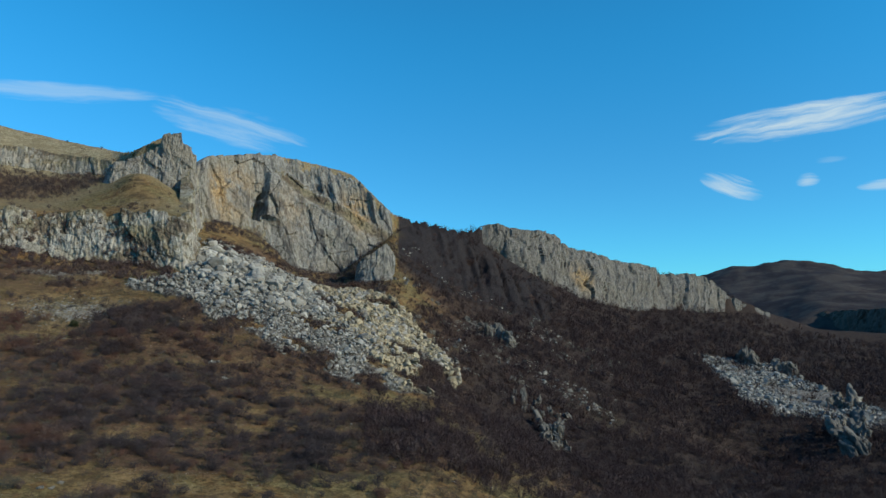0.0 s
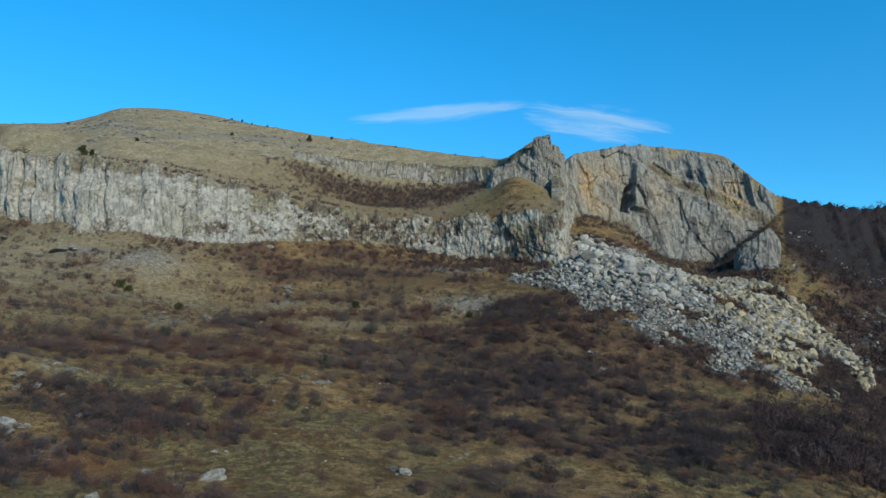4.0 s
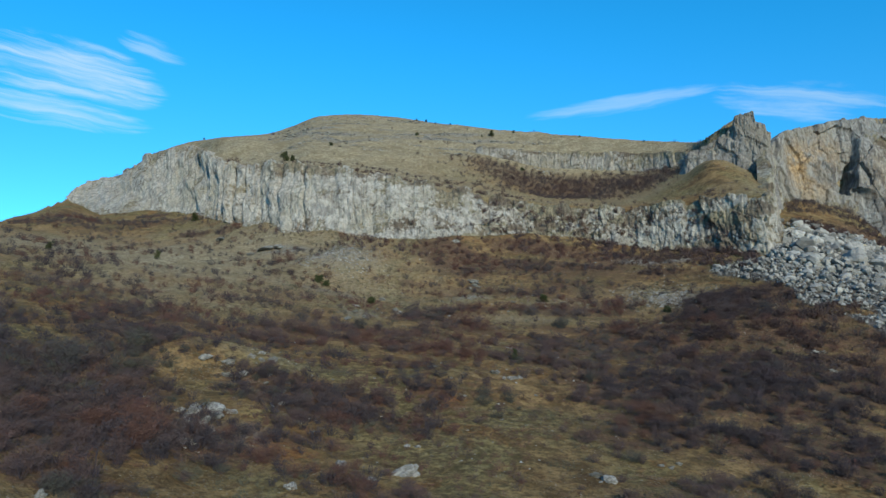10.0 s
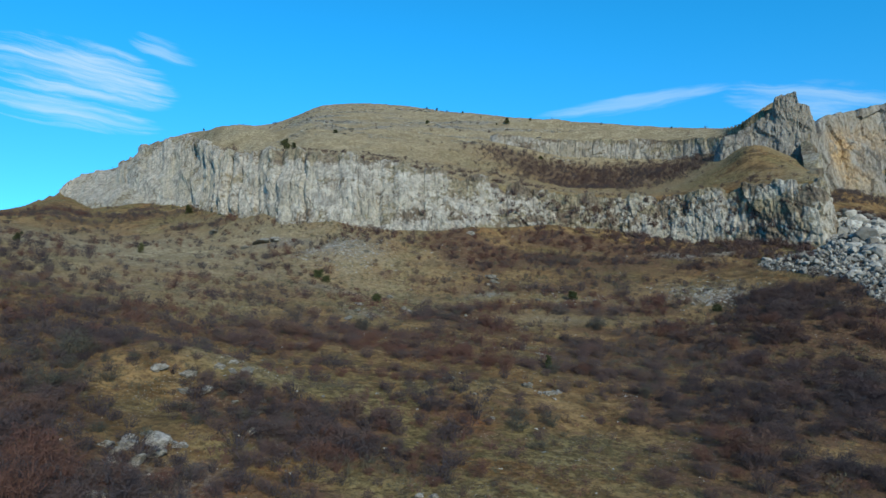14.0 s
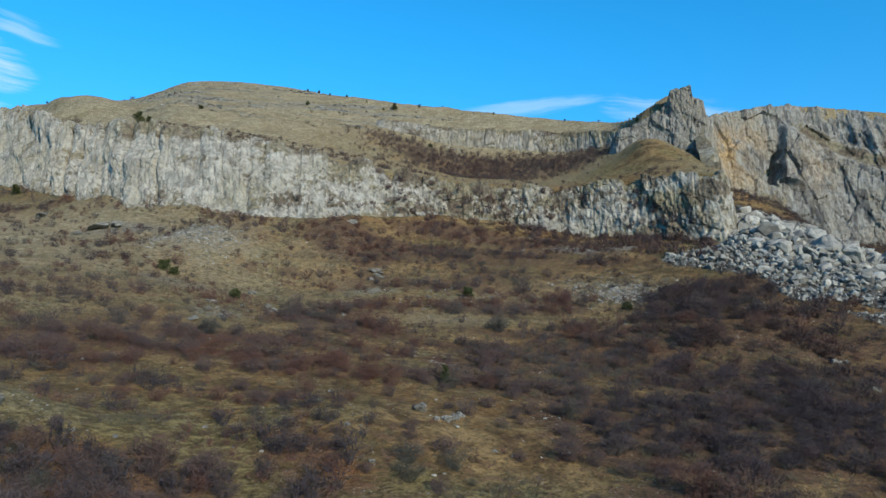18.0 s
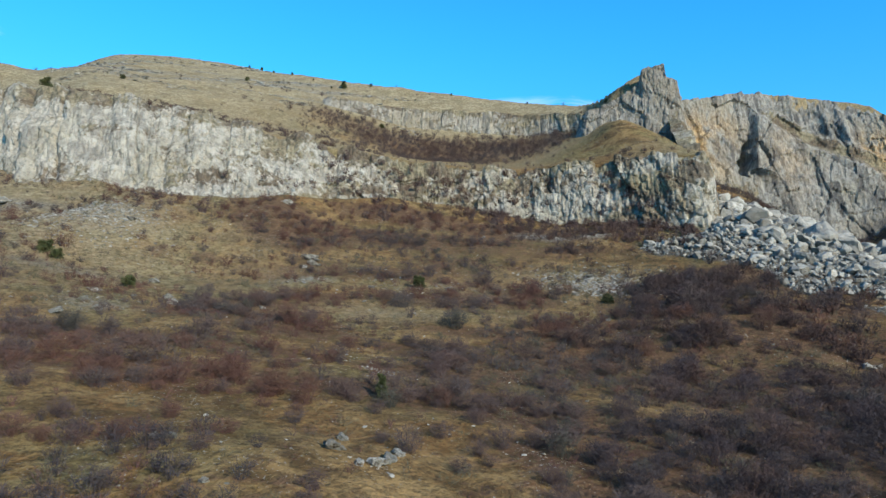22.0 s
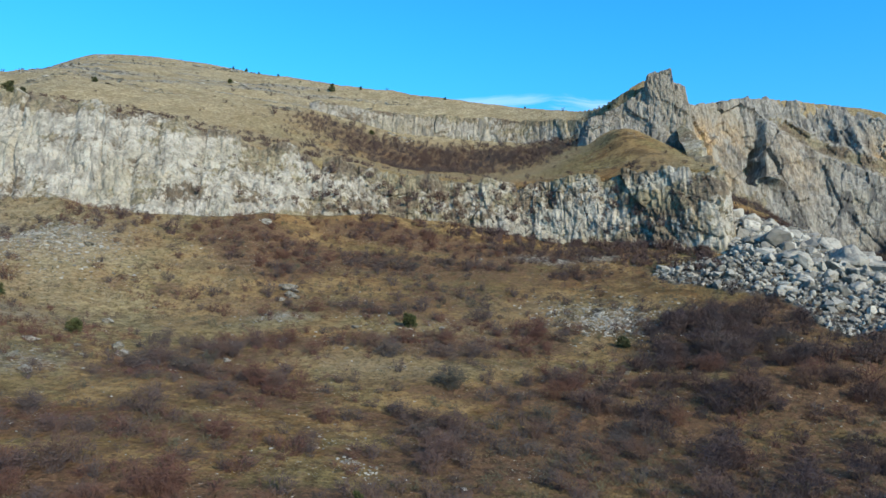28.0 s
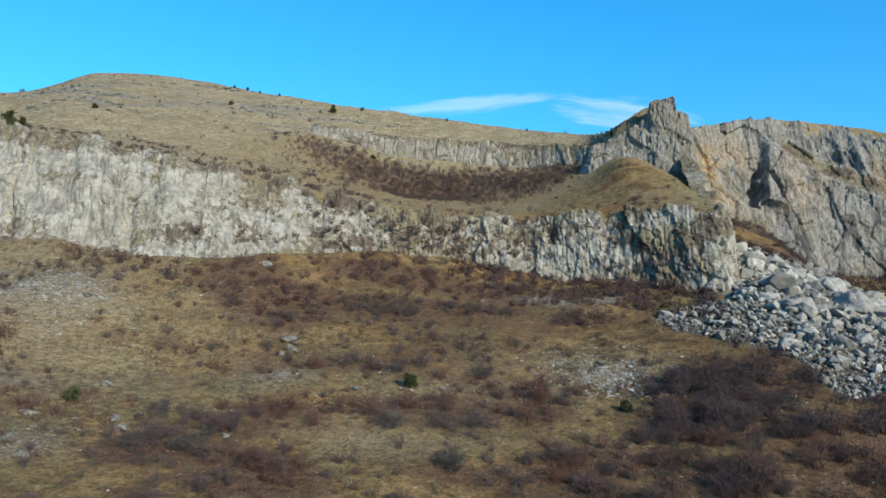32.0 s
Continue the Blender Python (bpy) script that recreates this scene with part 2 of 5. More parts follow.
    wood = n.mix(n.span(n.noise(p, 0.02, 6, 0.65), 0.4, 0.6), (0.036, 0.031, 0.033, 1), (0.072, 0.062, 0.056, 1))
    col = n.mix(far, col, wood)
    h = n.math("ADD", n.math("MULTIPLY", c, 0.7), d)
    return col, (h, 1.0, 0.5)


GROUND = surface("dry_grass_slope", ground_look, roughness=1.0, specular=0.05)


def twig_look(shades):
    def build(n, p, geo):
        v = n.math("FRACT", n.math("ADD", n.add("ShaderNodeObjectInfo").outputs["Random"], n.noise(p, 0.12, 3)))
        col = n.mix(n.span(v, 0.1, 0.5), shades[0], shades[1])
        col = n.mix(n.span(v, 0.55, 0.95), col, shades[2])
        col = n.mix(n.span(n.noise(p, 2.2, 3), 0.4, 0.7, 0, 0.5), col, shades[3])
        return col, None
    return build


TWIG = surface("bare_twigs", twig_look([(0.095, 0.066, 0.062, 1), (0.083, 0.066, 0.064, 1), (0.104, 0.066, 0.053, 1), (0.054, 0.041, 0.040, 1)]), specular=0.1)
TWIG_DARK = surface("dark_bare_twigs", twig_look([(0.063, 0.041, 0.040, 1), (0.053, 0.038, 0.039, 1), (0.073, 0.042, 0.036, 1), (0.037, 0.027, 0.027, 1)]), specular=0.1)
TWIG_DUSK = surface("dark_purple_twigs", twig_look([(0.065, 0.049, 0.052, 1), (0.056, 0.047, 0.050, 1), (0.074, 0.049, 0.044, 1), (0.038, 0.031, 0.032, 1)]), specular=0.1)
TWIG_RED = surface("reddish_twigs", twig_look([(0.113, 0.063, 0.049, 1), (0.106, 0.057, 0.047, 1), (0.121, 0.067, 0.046, 1), (0.063, 0.038, 0.032, 1)]), specular=0.1)
TWIG_CRIMSON = surface("crimson_twigs", twig_look([(0.135, 0.068, 0.056, 1), (0.115, 0.062, 0.056, 1), (0.14, 0.08, 0.054, 1), (0.065, 0.04, 0.037, 1)]), specular=0.1)
TWIG_OLIVE = surface("olive_grey_twigs", twig_look([(0.13, 0.115, 0.07, 1), (0.105, 0.10, 0.066, 1), (0.125, 0.115, 0.075, 1), (0.062, 0.055, 0.042, 1)]), specular=0.1)
TWIG_GREY = surface("grey_twigs", twig_look([(0.079, 0.070, 0.069, 1), (0.068, 0.062, 0.058, 1), (0.074, 0.072, 0.056, 1), (0.045, 0.040, 0.040, 1)]), specular=0.1)
NEEDLE = surface("juniper_needles", twig_look([(0.05, 0.062, 0.024, 1), (0.065, 0.075, 0.03, 1), (0.045, 0.054, 0.026, 1), (0.085, 0.08, 0.042, 1)]), specular=0.15)
BARK = surface("bark", lambda n, p, geo: (n.mix(n.noise(p, 4.0, 4), (0.06, 0.045, 0.035, 1), (0.14, 0.11, 0.09, 1)), None))
STRAW = surface("dry_grass_blades", twig_look([(0.15, 0.112, 0.054, 1), (0.12, 0.098, 0.042, 1), (0.19, 0.145, 0.078, 1), (0.085, 0.066, 0.033, 1)]), specular=0.1)


# ---- meshes from arrays ----
def mesh_of(name, verts, faces, material, smooth=False, attrs=None):
    """A mesh from an array of places and an array of equal-sided faces."""
    verts, faces = np.asarray(verts, np.float32), np.asarray(faces, np.int32)
    me = bpy.data.meshes.new(name)
    me.vertices.add(len(verts))
    me.vertices.foreach_set("co", verts.ravel())
    k = faces.shape[1]
    me.loops.add(faces.size)
    me.loops.foreach_set("vertex_index", faces.ravel())
    me.polygons.add(len(faces))
    me.polygons.foreach_set("loop_start", np.arange(len(faces), dtype=np.int32) * k)
    me.polygons.foreach_set("use_smooth", np.full(len(faces), smooth))
    for key, values in (attrs or {}).items():
        me.attributes.new(key, "FLOAT", "POINT").data.foreach_set("value", np.asarray(values, np.float32).ravel())
    me.materials.append(material)
    me.update(calc_edges=True)
    return me


def grid_faces(rows, cols, wrap=False):
    i = np.arange(rows * cols).reshape(rows, cols)
    if wrap:
        i = np.concatenate([i, i[:, :1]], 1)
    return np.stack([i[:-1, :-1], i[:-1, 1:], i[1:, 1:], i[1:, :-1]], -1).reshape(-1, 4)


def part(name, bm, material, parent, label=""):
    """One mesh object under a thing or under a part."""
    me = bpy.data.meshes.new(name)
    bm.to_mesh(me)
    bm.free()
    me.materials.append(material)
    ob = new(name, me)
    ob.parent = parent
    return tagged(ob, label)


def gauss(x, y, places):
    """Sum of soft patches (x, y, half-width along x, along y, strength), 0..1."""
    out = 0
    for px, py, rx, ry, s in places:
        out = np.maximum(out, s * np.exp(-(((x - px) / rx) ** 2 + ((y - py) / ry) ** 2) ** 1.5))
    return out


# ---- where things grow and lie ----
def east_fan(a, d):
    """1 inside the second fan of rock, across the valley."""
    near = np.interp(a, [51.5, 53.7, 55, 57, 60, 64, 70], [378, 322, 285, 266, 270, 262, 262])
    far = np.interp(a, [51.5, 52.2, 55, 57, 58, 60.3, 64, 70], [378, 382, 385, 388, 375, 342, 305, 280])
    return np.clip((d - near) / 5, 0, 1) * np.clip((far - d) / 6, 0, 1) * (a > 51.5)


def scree_mask(x, y):
    """1 inside the fan of fallen rock below the hollow."""
    d, a = np.hypot(x - HX, y - HY), np.degrees(np.arctan2(x - HX, y - HY))
    w = 1.6 * fbm(x / 9, y / 9, 0, 41, 3)
    near = np.interp(a, [6.5, 8, 11, 14, 19, 22, 25, 28, 31, 33], [190, 180, 171, 160, 147, 141, 139, 141, 145, 160]) + 5 * fbm(x / 12, y / 12, 0, 44, 3)
    far = np.interp(a, [6.5, 8, 11.4, 12, 14, 17, 19, 22, 25, 28, 31, 33], [181, 186, 191, 206, 216, 230, 238, 238, 236, 228, 210, 184])
    gap = fbm(x / 9, y / 9, 0, 91, 3) < np.interp(a, [12, 17, 22, 30], [0.5, 0.32, 0.17, 0.06])
    return ((d > near) & (d < far) & (a > 7 + w * 0.5) & (a < 33 + w) & gap).astype(float)


def brush(x, y):
    """How thickly shrubs grow, 0..1."""
    d, a = np.hypot(x - HX, y - HY), np.degrees(np.arctan2(x - HX, y - HY))
    n = fbm(x / 22, y / 13, 0, 61, 4, 0.55)
    b = np.clip(0.43 + 1.35 * n, 0, 1)
    b = np.maximum(b * gauss(x, y, [(0, 40, 120, 75, 1.0)]), gauss(x, y, BRUSH))
    east = np.clip((a - np.interp(d, [95, 120, 150], [38, 33, 27])) / 6, 0, 1) * np.clip(0.95 + 0.9 * n, 0, 1) * np.clip((d - 85) / 40, 0, 1)
    b = np.maximum(b, east)
    b = b * (1 - gauss(x, y, CLEAR))
    b = b * (1 - scree_mask(x, y))
    return np.clip(b, 0, 1)


# x, y, half-widths, strength: thickets, and open grass
BRUSH = [(-22, 65, 9, 3.5, 1.0), (10, 66, 9, 3, 1.0), (17, 68, 5, 2.5, 1.0), (-25, -29, 7, 4, 0.8), (-42, -16, 9, 6, 1.0), (-184, 157, 14, 5, 0.9), (-156, 164, 7, 6, 0.9), (-116, 128, 8, 4, 0.8), (-105, 128, 5, 4, 0.8), (-82, 95, 4, 3, 0.95), (-32, -15, 13, 8, 1.0), (-42, -7, 10, 5, 1.0), (-20, 3, 9, 5, 0.95), (-21, -8, 5, 4, 0.8),
         (-42, 30, 14, 4, 0.9), (-29, 48, 16, 4, 0.9), (-17, 60, 10, 4, 0.8), (-12, 15, 2.5, 2, 0.9), (-13.5, 22, 2, 1.5, 0.9), (12.5, 82, 3.5, 4, 0.95), (35, 92, 5, 3, 1.0), (15, 61, 8, 5, 1.0), (1, 49, 6, 3, 1.0),
         (-30, 108, 7, 6, 1.0), (-16, 64, 6, 3, 0.9), (-26, 67, 6, 4, 0.9), (-46, 4, 7, 3, 0.8), (46, 16, 16, 7, 0.9), (58, 14, 16, 8, 0.9), (66, 58, 10, 8, 1.0), (55, 66, 10, 6, 1.0), (50, -4, 20, 8, 0.4), (-13, 2, 8, 4, 0.6), (-8, -16, 9, 4, 0.6), (2, 76, 12, 4, 0.45), (6, 100, 14, 5, 0.5),
         (-26, 108, 9, 9, 1.0), (-12, 114, 14, 5, 0.95), (4, 117, 14, 4, 0.95), (22, 114, 8, 4, 0.9), (-26, 65, 8, 5, 0.95), (-18, 77, 7, 3, 0.85), (-16, 63, 8, 3, 0.9), (11, 80, 4, 4, 0.9), (14, 68, 10, 3, 1.0), (4, 64, 10, 2.5, 0.85),
         (-44, 93, 3, 2.5, 0.8), (-37, 94, 3, 2.5, 0.8), (10, 88, 3, 3, 0.7), (-5, 82, 9, 1.5, 0.7), (31, 38, 12, 8, 1.0), (36, 14, 14, 7, 0.9), (28, 8, 12, 6, 0.8), (30, 28, 12, 8, 1.0),
         (-41, -5, 9, 5, 1.0), (-32, -15, 8, 6, 1.0), (-22, 2, 7, 4, 0.9), (-20, 8, 7, 3, 0.9), (14, 24, 14, 6, 0.95), (18, 13, 12, 5, 0.9), (-20, 45, 10, 4, 0.6), (5, 53, 10, 3, 0.6), (-17, -6, 6, 3, 0.7),
         (33, 87, 9, 5, 1.0), (42, 76, 12, 5, 1.0), (28, 74, 8, 3, 0.8), (38, 66, 16, 7, 0.9), (22, 52, 16, 5, 0.9), (30, 46, 18, 7, 0.9), (20, 28, 16, 7, 0.95), (48, 54, 12, 10, 0.9),
         (-27, 112, 16, 8, 1.0), (-8, 126, 18, 6, 0.9), (14, 124, 18, 7, 0.85), (43, 90, 14, 8, 1.0), (30, 78, 12, 6, 0.95), (16, 60, 14, 5, 0.8), (-26, 51, 22, 4, 0.75),
         (-22, 72, 12, 4, 0.7), (-60, 30, 20, 5, 0.8), (19, 32, 18, 9, 0.9), (-24, -12, 8, 5, 1.0), (-36, -22, 12, 8, 1.0), (-27, 6, 7, 4, 0.9), (-46, 12, 16, 5, 0.9),
         (0, 181, 36, 12, 1.0), (-28, 187, 14, 6, 0.8), (26, 180, 13, 10, 0.8), (-150, 150, 24, 9, 0.6), (40, 8, 20, 8, 0.7), (20, -4, 14, 5, 0.55), (60, 30, 18, 12, 0.9), (-165, 135, 30, 12, 0.55), (-130, 118, 20, 8, 0.4),
         (-108, 60, 24, 10, 0.5), (-130, 150, 14, 6, 0.6), (72, 150, 12, 22, 0.9), (92, 160, 20, 26, 0.85), (112, 150, 16, 22, 0.8)]
CLEAR = [(-11, 34, 14, 6, 0.6), (-4, 45, 10, 4, 0.4), (-102, 88, 52, 26, 0.7), (-15, 28, 8, 3, 0.8), (-25, 45, 6, 3, 0.6), (-5, 32, 8, 3, 0.7), (-8, 53, 7, 3, 0.7), (-36, 12, 9, 3, 0.8), (-6, 70, 12, 4, 0.95), (14, 94, 12, 6, 0.5), (-75, 52, 22, 12, 0.7), (-88, 84, 26, 12, 0.8), (-56, 98, 14, 8, 0.9), (-6, 24, 10, 5, 0.8), (-6, -10, 14, 5, 0.6), (34, -8, 12, 6, 0.4),
         (-36, 15, 8, 3, 0.8), (-8, 86, 12, 4, 0.8)]

# ---- plan of the hillside, in polar lines round the start of the flight ----
HX, HY = 10.0, -71.0


def hash01(i, j, k, seed):
    """Repeatable random numbers 0..1 on a lattice."""
    h = (i.astype(np.int64) * 374761393 + j.astype(np.int64) * 668265263 + k.astype(np.int64) * 2147483647 + seed * 974634777) & 0xFFFFFFFF
    h = ((h ^ (h >> 13)) * 1274126177) & 0xFFFFFFFF
    h = ((h ^ (h >> 16)) * 2246822519) & 0xFFFFFFFF
    return ((h ^ (h >> 15)) & 0xFFFFFF) / float(0xFFFFFF)


def vnoise(x, y, z=0.0, seed=0):
    """Smooth value noise, -1..1, for arrays."""
    x, y, z = np.broadcast_arrays(np.asarray(x, float), np.asarray(y, float), np.asarray(z, float))
    i, j, k = np.floor(x), np.floor(y), np.floor(z)
    u, v, w = x - i, y - j, z - k
    u, v, w = (a * a * a * (a * (a * 6 - 15) + 10) for a in (u, v, w))
    out = 0
    for a in (0, 1):
        for b in (0, 1):
            for c in (0, 1):
                f = (u if a else 1 - u) * (v if b else 1 - v) * (w if c else 1 - w)
                out = out + f * hash01(i + a, j + b, k + c, seed)
    return out * 2 - 1


def fbm(x, y, z=0.0, seed=0, octaves=4, gain=0.5):
    out, amp, tot = 0, 1.0, 0.0
    for o in range(octaves):
        out = out + amp * vnoise(np.asarray(x) * 2 ** o, np.asarray(y) * 2 ** o, np.asarray(z) * 2 ** o, seed + o * 17)
        tot += amp
        amp *= gain
    return out / tot


def cells(x, y, seed=0):
    """Voronoi cells in the plane: distance to the nearest centre, to the second, and a random number of the cell."""
    x, y = np.broadcast_arrays(np.asarray(x, float), np.asarray(y, float))
    i, j = np.floor(x), np.floor(y)
    d1, d2, val = np.full(x.shape, 9.0), np.full(x.shape, 9.0), np.zeros(x.shape)
    z = np.zeros_like(i)
    for a in (-1, 0, 1):
        for b in (-1, 0, 1):
            px = i + a + hash01(i + a, j + b, z, seed)
            py = j + b + hash01(i + a, j + b, z, seed + 5)
            d = np.hypot(x - px, y - py)
            r = hash01(i + a, j + b, z, seed + 9)
            near = d < d1
            d2 = np.where(near, d1, np.minimum(d2, d))
            val = np.where(near, r, val)
            d1 = np.where(near, d, d1)
    return d1, d2, val


# heading, distance, height
GROUND_70 = [(-60, -6), (-45, -10), (-30, -15), (-15, -17), (0, -18.6), (15, -20.5), (30, -23), (40, -27), (60, -34), (80, -36)]
GROUND_130 = [(-60, 0), (-45, 0), (-30, -5), (-18, -7.5), (-2, -10), (12, -12.3), (19, -15), (25, -17.5), (31.4, -21), (37, -27), (42, -33.4),
              (60, -42), (80, -45)]
GROUND_165 = [(-60, 10), (-45, 7), (-30, 2.5), (-23, 1), (-17, -1.5), (-5, -0.6), (4, -2), (8, -1), (12, -0.8), (18, -2), (24, -9), (28, -14),
              (31.4, -19), (36, -27), (41, -33.5), (52, -41), (60, -43), (80, -46)]
MID = [(-60, 230, 18), (-45, 230, 16), (-35, 225, 13.5), (-32.5, 225, 16), (-27, 195, 10.5), (-20, 184, 10), (-13, 180, 6.5), (-10, 185, 7),
       (-2, 185, 5.5), (4, 186, 5), (8.8, 180, 4.5), (11.3, 183, 6.5), (12.5, 195, 11), (14, 196, 11), (17, 195, 7.5), (20, 200, 4), (24, 200, -1),
       (28, 200, -7), (31, 215, -10), (35, 260, -5), (42, 290, -12), (46, 290, -23), (52, 280, -34), (58, 275, -37), (64, 250, -40), (80, 250, -42)]
FOOT_WEST = [(-60, 300, 24), (-45.2, 290, 26.5), (-43.2, 335, 36), (-40.8, 368, 46.5), (-39.2, 330, 36), (-36.6, 308, 35.4), (-33.4, 288, 33.8),
             (-30, 240, 25.2), (-25.7, 212, 18.5), (-22, 203, 18.2), (-16.6, 196, 15.2), (-12.5, 194, 14.5), (-10, 204, 16.8), (-6.5, 206, 16.5),
             (-2, 210, 14.2), (2.4, 209, 13.3), (6.6, 203, 12.3), (10.6, 195, 9.9), (11.3, 196, 10)]
FOOT_EAST = [(11.9, 262, 31), (12.4, 270, 32), (14.5, 287, 33.5), (17.1, 297, 30), (19.9, 300, 18), (23.5, 303, 16), (25.3, 308, 25), (27.6, 313, 33.5),
             (28.3, 330, 40), (30, 350, 43), (33.7, 392, 43), (36, 425, 39.4), (37.6, 425, 32.3), (40.1, 440, 22.6), (43.3, 460, 9.5),
             (47.2, 500, 1.7), (51.8, 580, 3), (56.2, 630, -2.3), (58.4, 600, -14), (64, 600, -24), (80, 600, -25)]
TOP_WEST = [(-60, 302, 24), (-45.2, 292, 27), (-43.2, 340, 37), (-40.8, 372, 50), (-40.1, 378, 57), (-37.5, 368, 61), (-35.8, 343, 66.5),
            (-32.7, 318, 65.3), (-31, 274, 51.8), (-29.3, 256, 45.4), (-26.7, 240, 44.2), (-24, 225, 40.7), (-21.7, 222, 38.9), (-17.6, 218, 36.4),
            (-13.8, 216, 33.1), (-9.7, 216, 30.4), (-5.1, 216, 27.5), (-0.6, 216.5, 25.9), (2.9, 215, 26.1), (6.7, 207.5, 25.6), (10.4, 200, 24.9),
            (11.3, 200.5, 24.8)]
TOP_EAST = [(11.9, 268, 48), (12.7, 285, 60.9), (15.2, 300, 65.5), (17.9, 315, 70), (21.5, 325, 69), (24.3, 325, 65.2), (26.2, 322, 54.3),
            (27.6, 320, 46.1), (28.2, 340, 47.5), (29.9, 360, 47.3), (33.7, 400, 47.5), (36, 430, 54), (37.7, 435, 50.2), (39.7, 450, 49.5),
            (43.4, 480, 40), (46.9, 520, 34.6), (51.9, 600, 27.5), (56.8, 640, 1), (60, 640, -12), (80, 640, -22)]
# heading, how far behind the edge, height
BENCH = [(-60, 30, 20), (-45.2, 30, 22), (-43.2, 20, 33), (-40.1, 15, 56), (-35.8, 12, 68.5), (-32.7, 12, 66.5), (-29.3, 20, 51.2), (-25.8, 25, 50),
         (-18, 25, 45), (-10.4, 27, 40), (-5, 30, 34.5), (-0.8, 28, 33), (2.9, 24, 33.5), (6.3, 22, 36), (7.7, 26, 41.3), (8.7, 26, 39.8), (10.0, 23, 34.6), (11.3, 17, 29.8)]
BAND_FOOT = [(-60, 60, 16), (-43, 40, 28), (-40, 25, 57), (-35.8, 15, 70), (-32, 22, 67.5), (-27, 50, 64), (-16, 56, 60.6), (-10.4, 55, 56.4),
             (-4.9, 54, 49.8), (-0.5, 53, 48), (3.3, 50, 46), (5.7, 47, 45.5), (7.4, 43, 46.5), (9, 45, 46), (10.2, 50, 44), (11.3, 52, 42)]
BAND_TOP = [(-60, 70, 15), (-43, 45, 26), (-40, 32, 57), (-35.8, 18, 70.8), (-32, 30, 69.5), (-27, 60, 66.5), (-16, 62, 63), (-10.4, 60, 59.3),
            (-4.9, 58, 56.2), (-0.4, 56, 55), (3.3, 54, 53), (5.8, 51, 50.5), (7.4, 43, 46.8), (8.6, 43, 49), (10.2, 47, 52), (11.3, 48, 53)]
RIDGE = [(-60, 400, 12), (-45.2, 390, 18), (-43, 400, 24), (-40, 400, 60), (-37.5, 382, 64.5), (-35.8, 364, 71.5), (-33, 362, 79), (-31, 365, 81.2), (-28.9, 360, 82.2), (-26.8, 353, 82.8), (-25.6, 345, 83.3),
         (-24.5, 337, 84.6), (-23.3, 337, 87.9), (-20.6, 338, 90.3), (-18.7, 336, 89.3), (-15.5, 326, 84.9), (-11.2, 308, 77.2), (-9.1, 300, 73), (-2.7, 290, 67.1), (3, 285, 62), (6.6, 276, 57.7),
         (7.3, 252, 53.0), (8.0, 249, 54.2), (8.9, 248, 56.4), (9.7, 247, 59.0), (10.4, 248, 59.0), (11.3, 252, 56)]
FAR_HILL = [(-80, 10), (-45, 10), (-40, 40), (28, 40), (50, 60), (52.3, 79.4), (54.4, 98), (57.9, 105), (61.2, 99), (64.5, 82), (75, 60), (90, 30)]
EDGE = 11.6                      # the heading of the buttress between the lower cliff and the hollow


def line(knots, a):
    k = np.array(knots, float)
    return [np.interp(a, k[:, 0], k[:, c]) for c in range(1, k.shape[1])]


def profile(a):
    """For headings a: the distances and the heights of the lines from near to far, one row a line."""
    a = np.asarray(a, float)
    n = np.ones_like(a)
    west = a < EDGE
    pick = lambda w, e: [np.where(west, p, q) for p, q in zip(line(w, a), line(e, a))]
    fd, fz = pick(FOOT_WEST, FOOT_EAST)
    td, tz = pick(TOP_WEST, TOP_EAST)
    md, mz = line(MID, a)
    rows = [(0 * n, -22 * n), (70 * n, line(GROUND_70, a)[0]), (130 * n, line(GROUND_130, a)[0]), (165 * n, line(GROUND_165, a)[0]), (md, mz),
            (fd, fz), (td, tz)]
    far = np.clip((a - 54) / 6, 0, 1)
    for knots, dd, dz in ((BENCH, 8, -1.2), (BAND_FOOT, 16, -2.0), (BAND_TOP, 24, -3.0)):
        e, z = line(knots, a)
        rows.append((np.where(west, td + e, td + dd), np.where(west, z, tz + dz)))
    rd, rz = line(RIDGE, a)
    rows.append((np.where(west, rd, td + 60 + far * (820 - td)), np.where(west, rz, (tz - 6) * (1 - far) - 27 * far)))
    rows.append((np.where(west, rd + 130, td + 250 + far * (655 - td)), np.where(west, rz - 8, (tz - 40) * (1 - far) + far)))
    rows.append((1500 * n, line(FAR_HILL, a)[0]))
    rows.append((2600 * n, line(FAR_HILL, a)[0] * 0.3))
    rows.append((4700 * n, 0 * n))
    d = np.array([r[0] for r in rows])
    z = np.array([r[1] for r in rows])
    return np.maximum.accumulate(d + np.arange(len(rows))[:, None] * 1e-3, axis=0), z


STEPS = {5: 3.2, 8: 2.5}         # the rock steps, between these lines: the ground stays low under the rock


def smooth_az(a, arr, width):
    """Running mean over headings."""
    k = max(1, int(width))
    pad = np.pad(arr, [(0, 0), (k, k)], mode="edge")
    c = np.cumsum(np.concatenate([np.zeros((arr.shape[0], 1)), pad], 1), 1)
    return (c[:, 2 * k + 1:] - c[:, :-2 * k - 1]) / (2 * k + 1)


TAB_A = np.arange(-180, 180.01, 0.1)
_d, _z = profile(TAB_A)
_i = int(np.searchsorted(TAB_A, EDGE))
TAB_D = np.concatenate([smooth_az(0, _d[:, :_i], 6), smooth_az(0, _d[:, _i:], 6)], 1)
TAB_Z = np.concatenate([smooth_az(0, _z[:, :_i], 6), smooth_az(0, _z[:, _i:], 6)], 1)
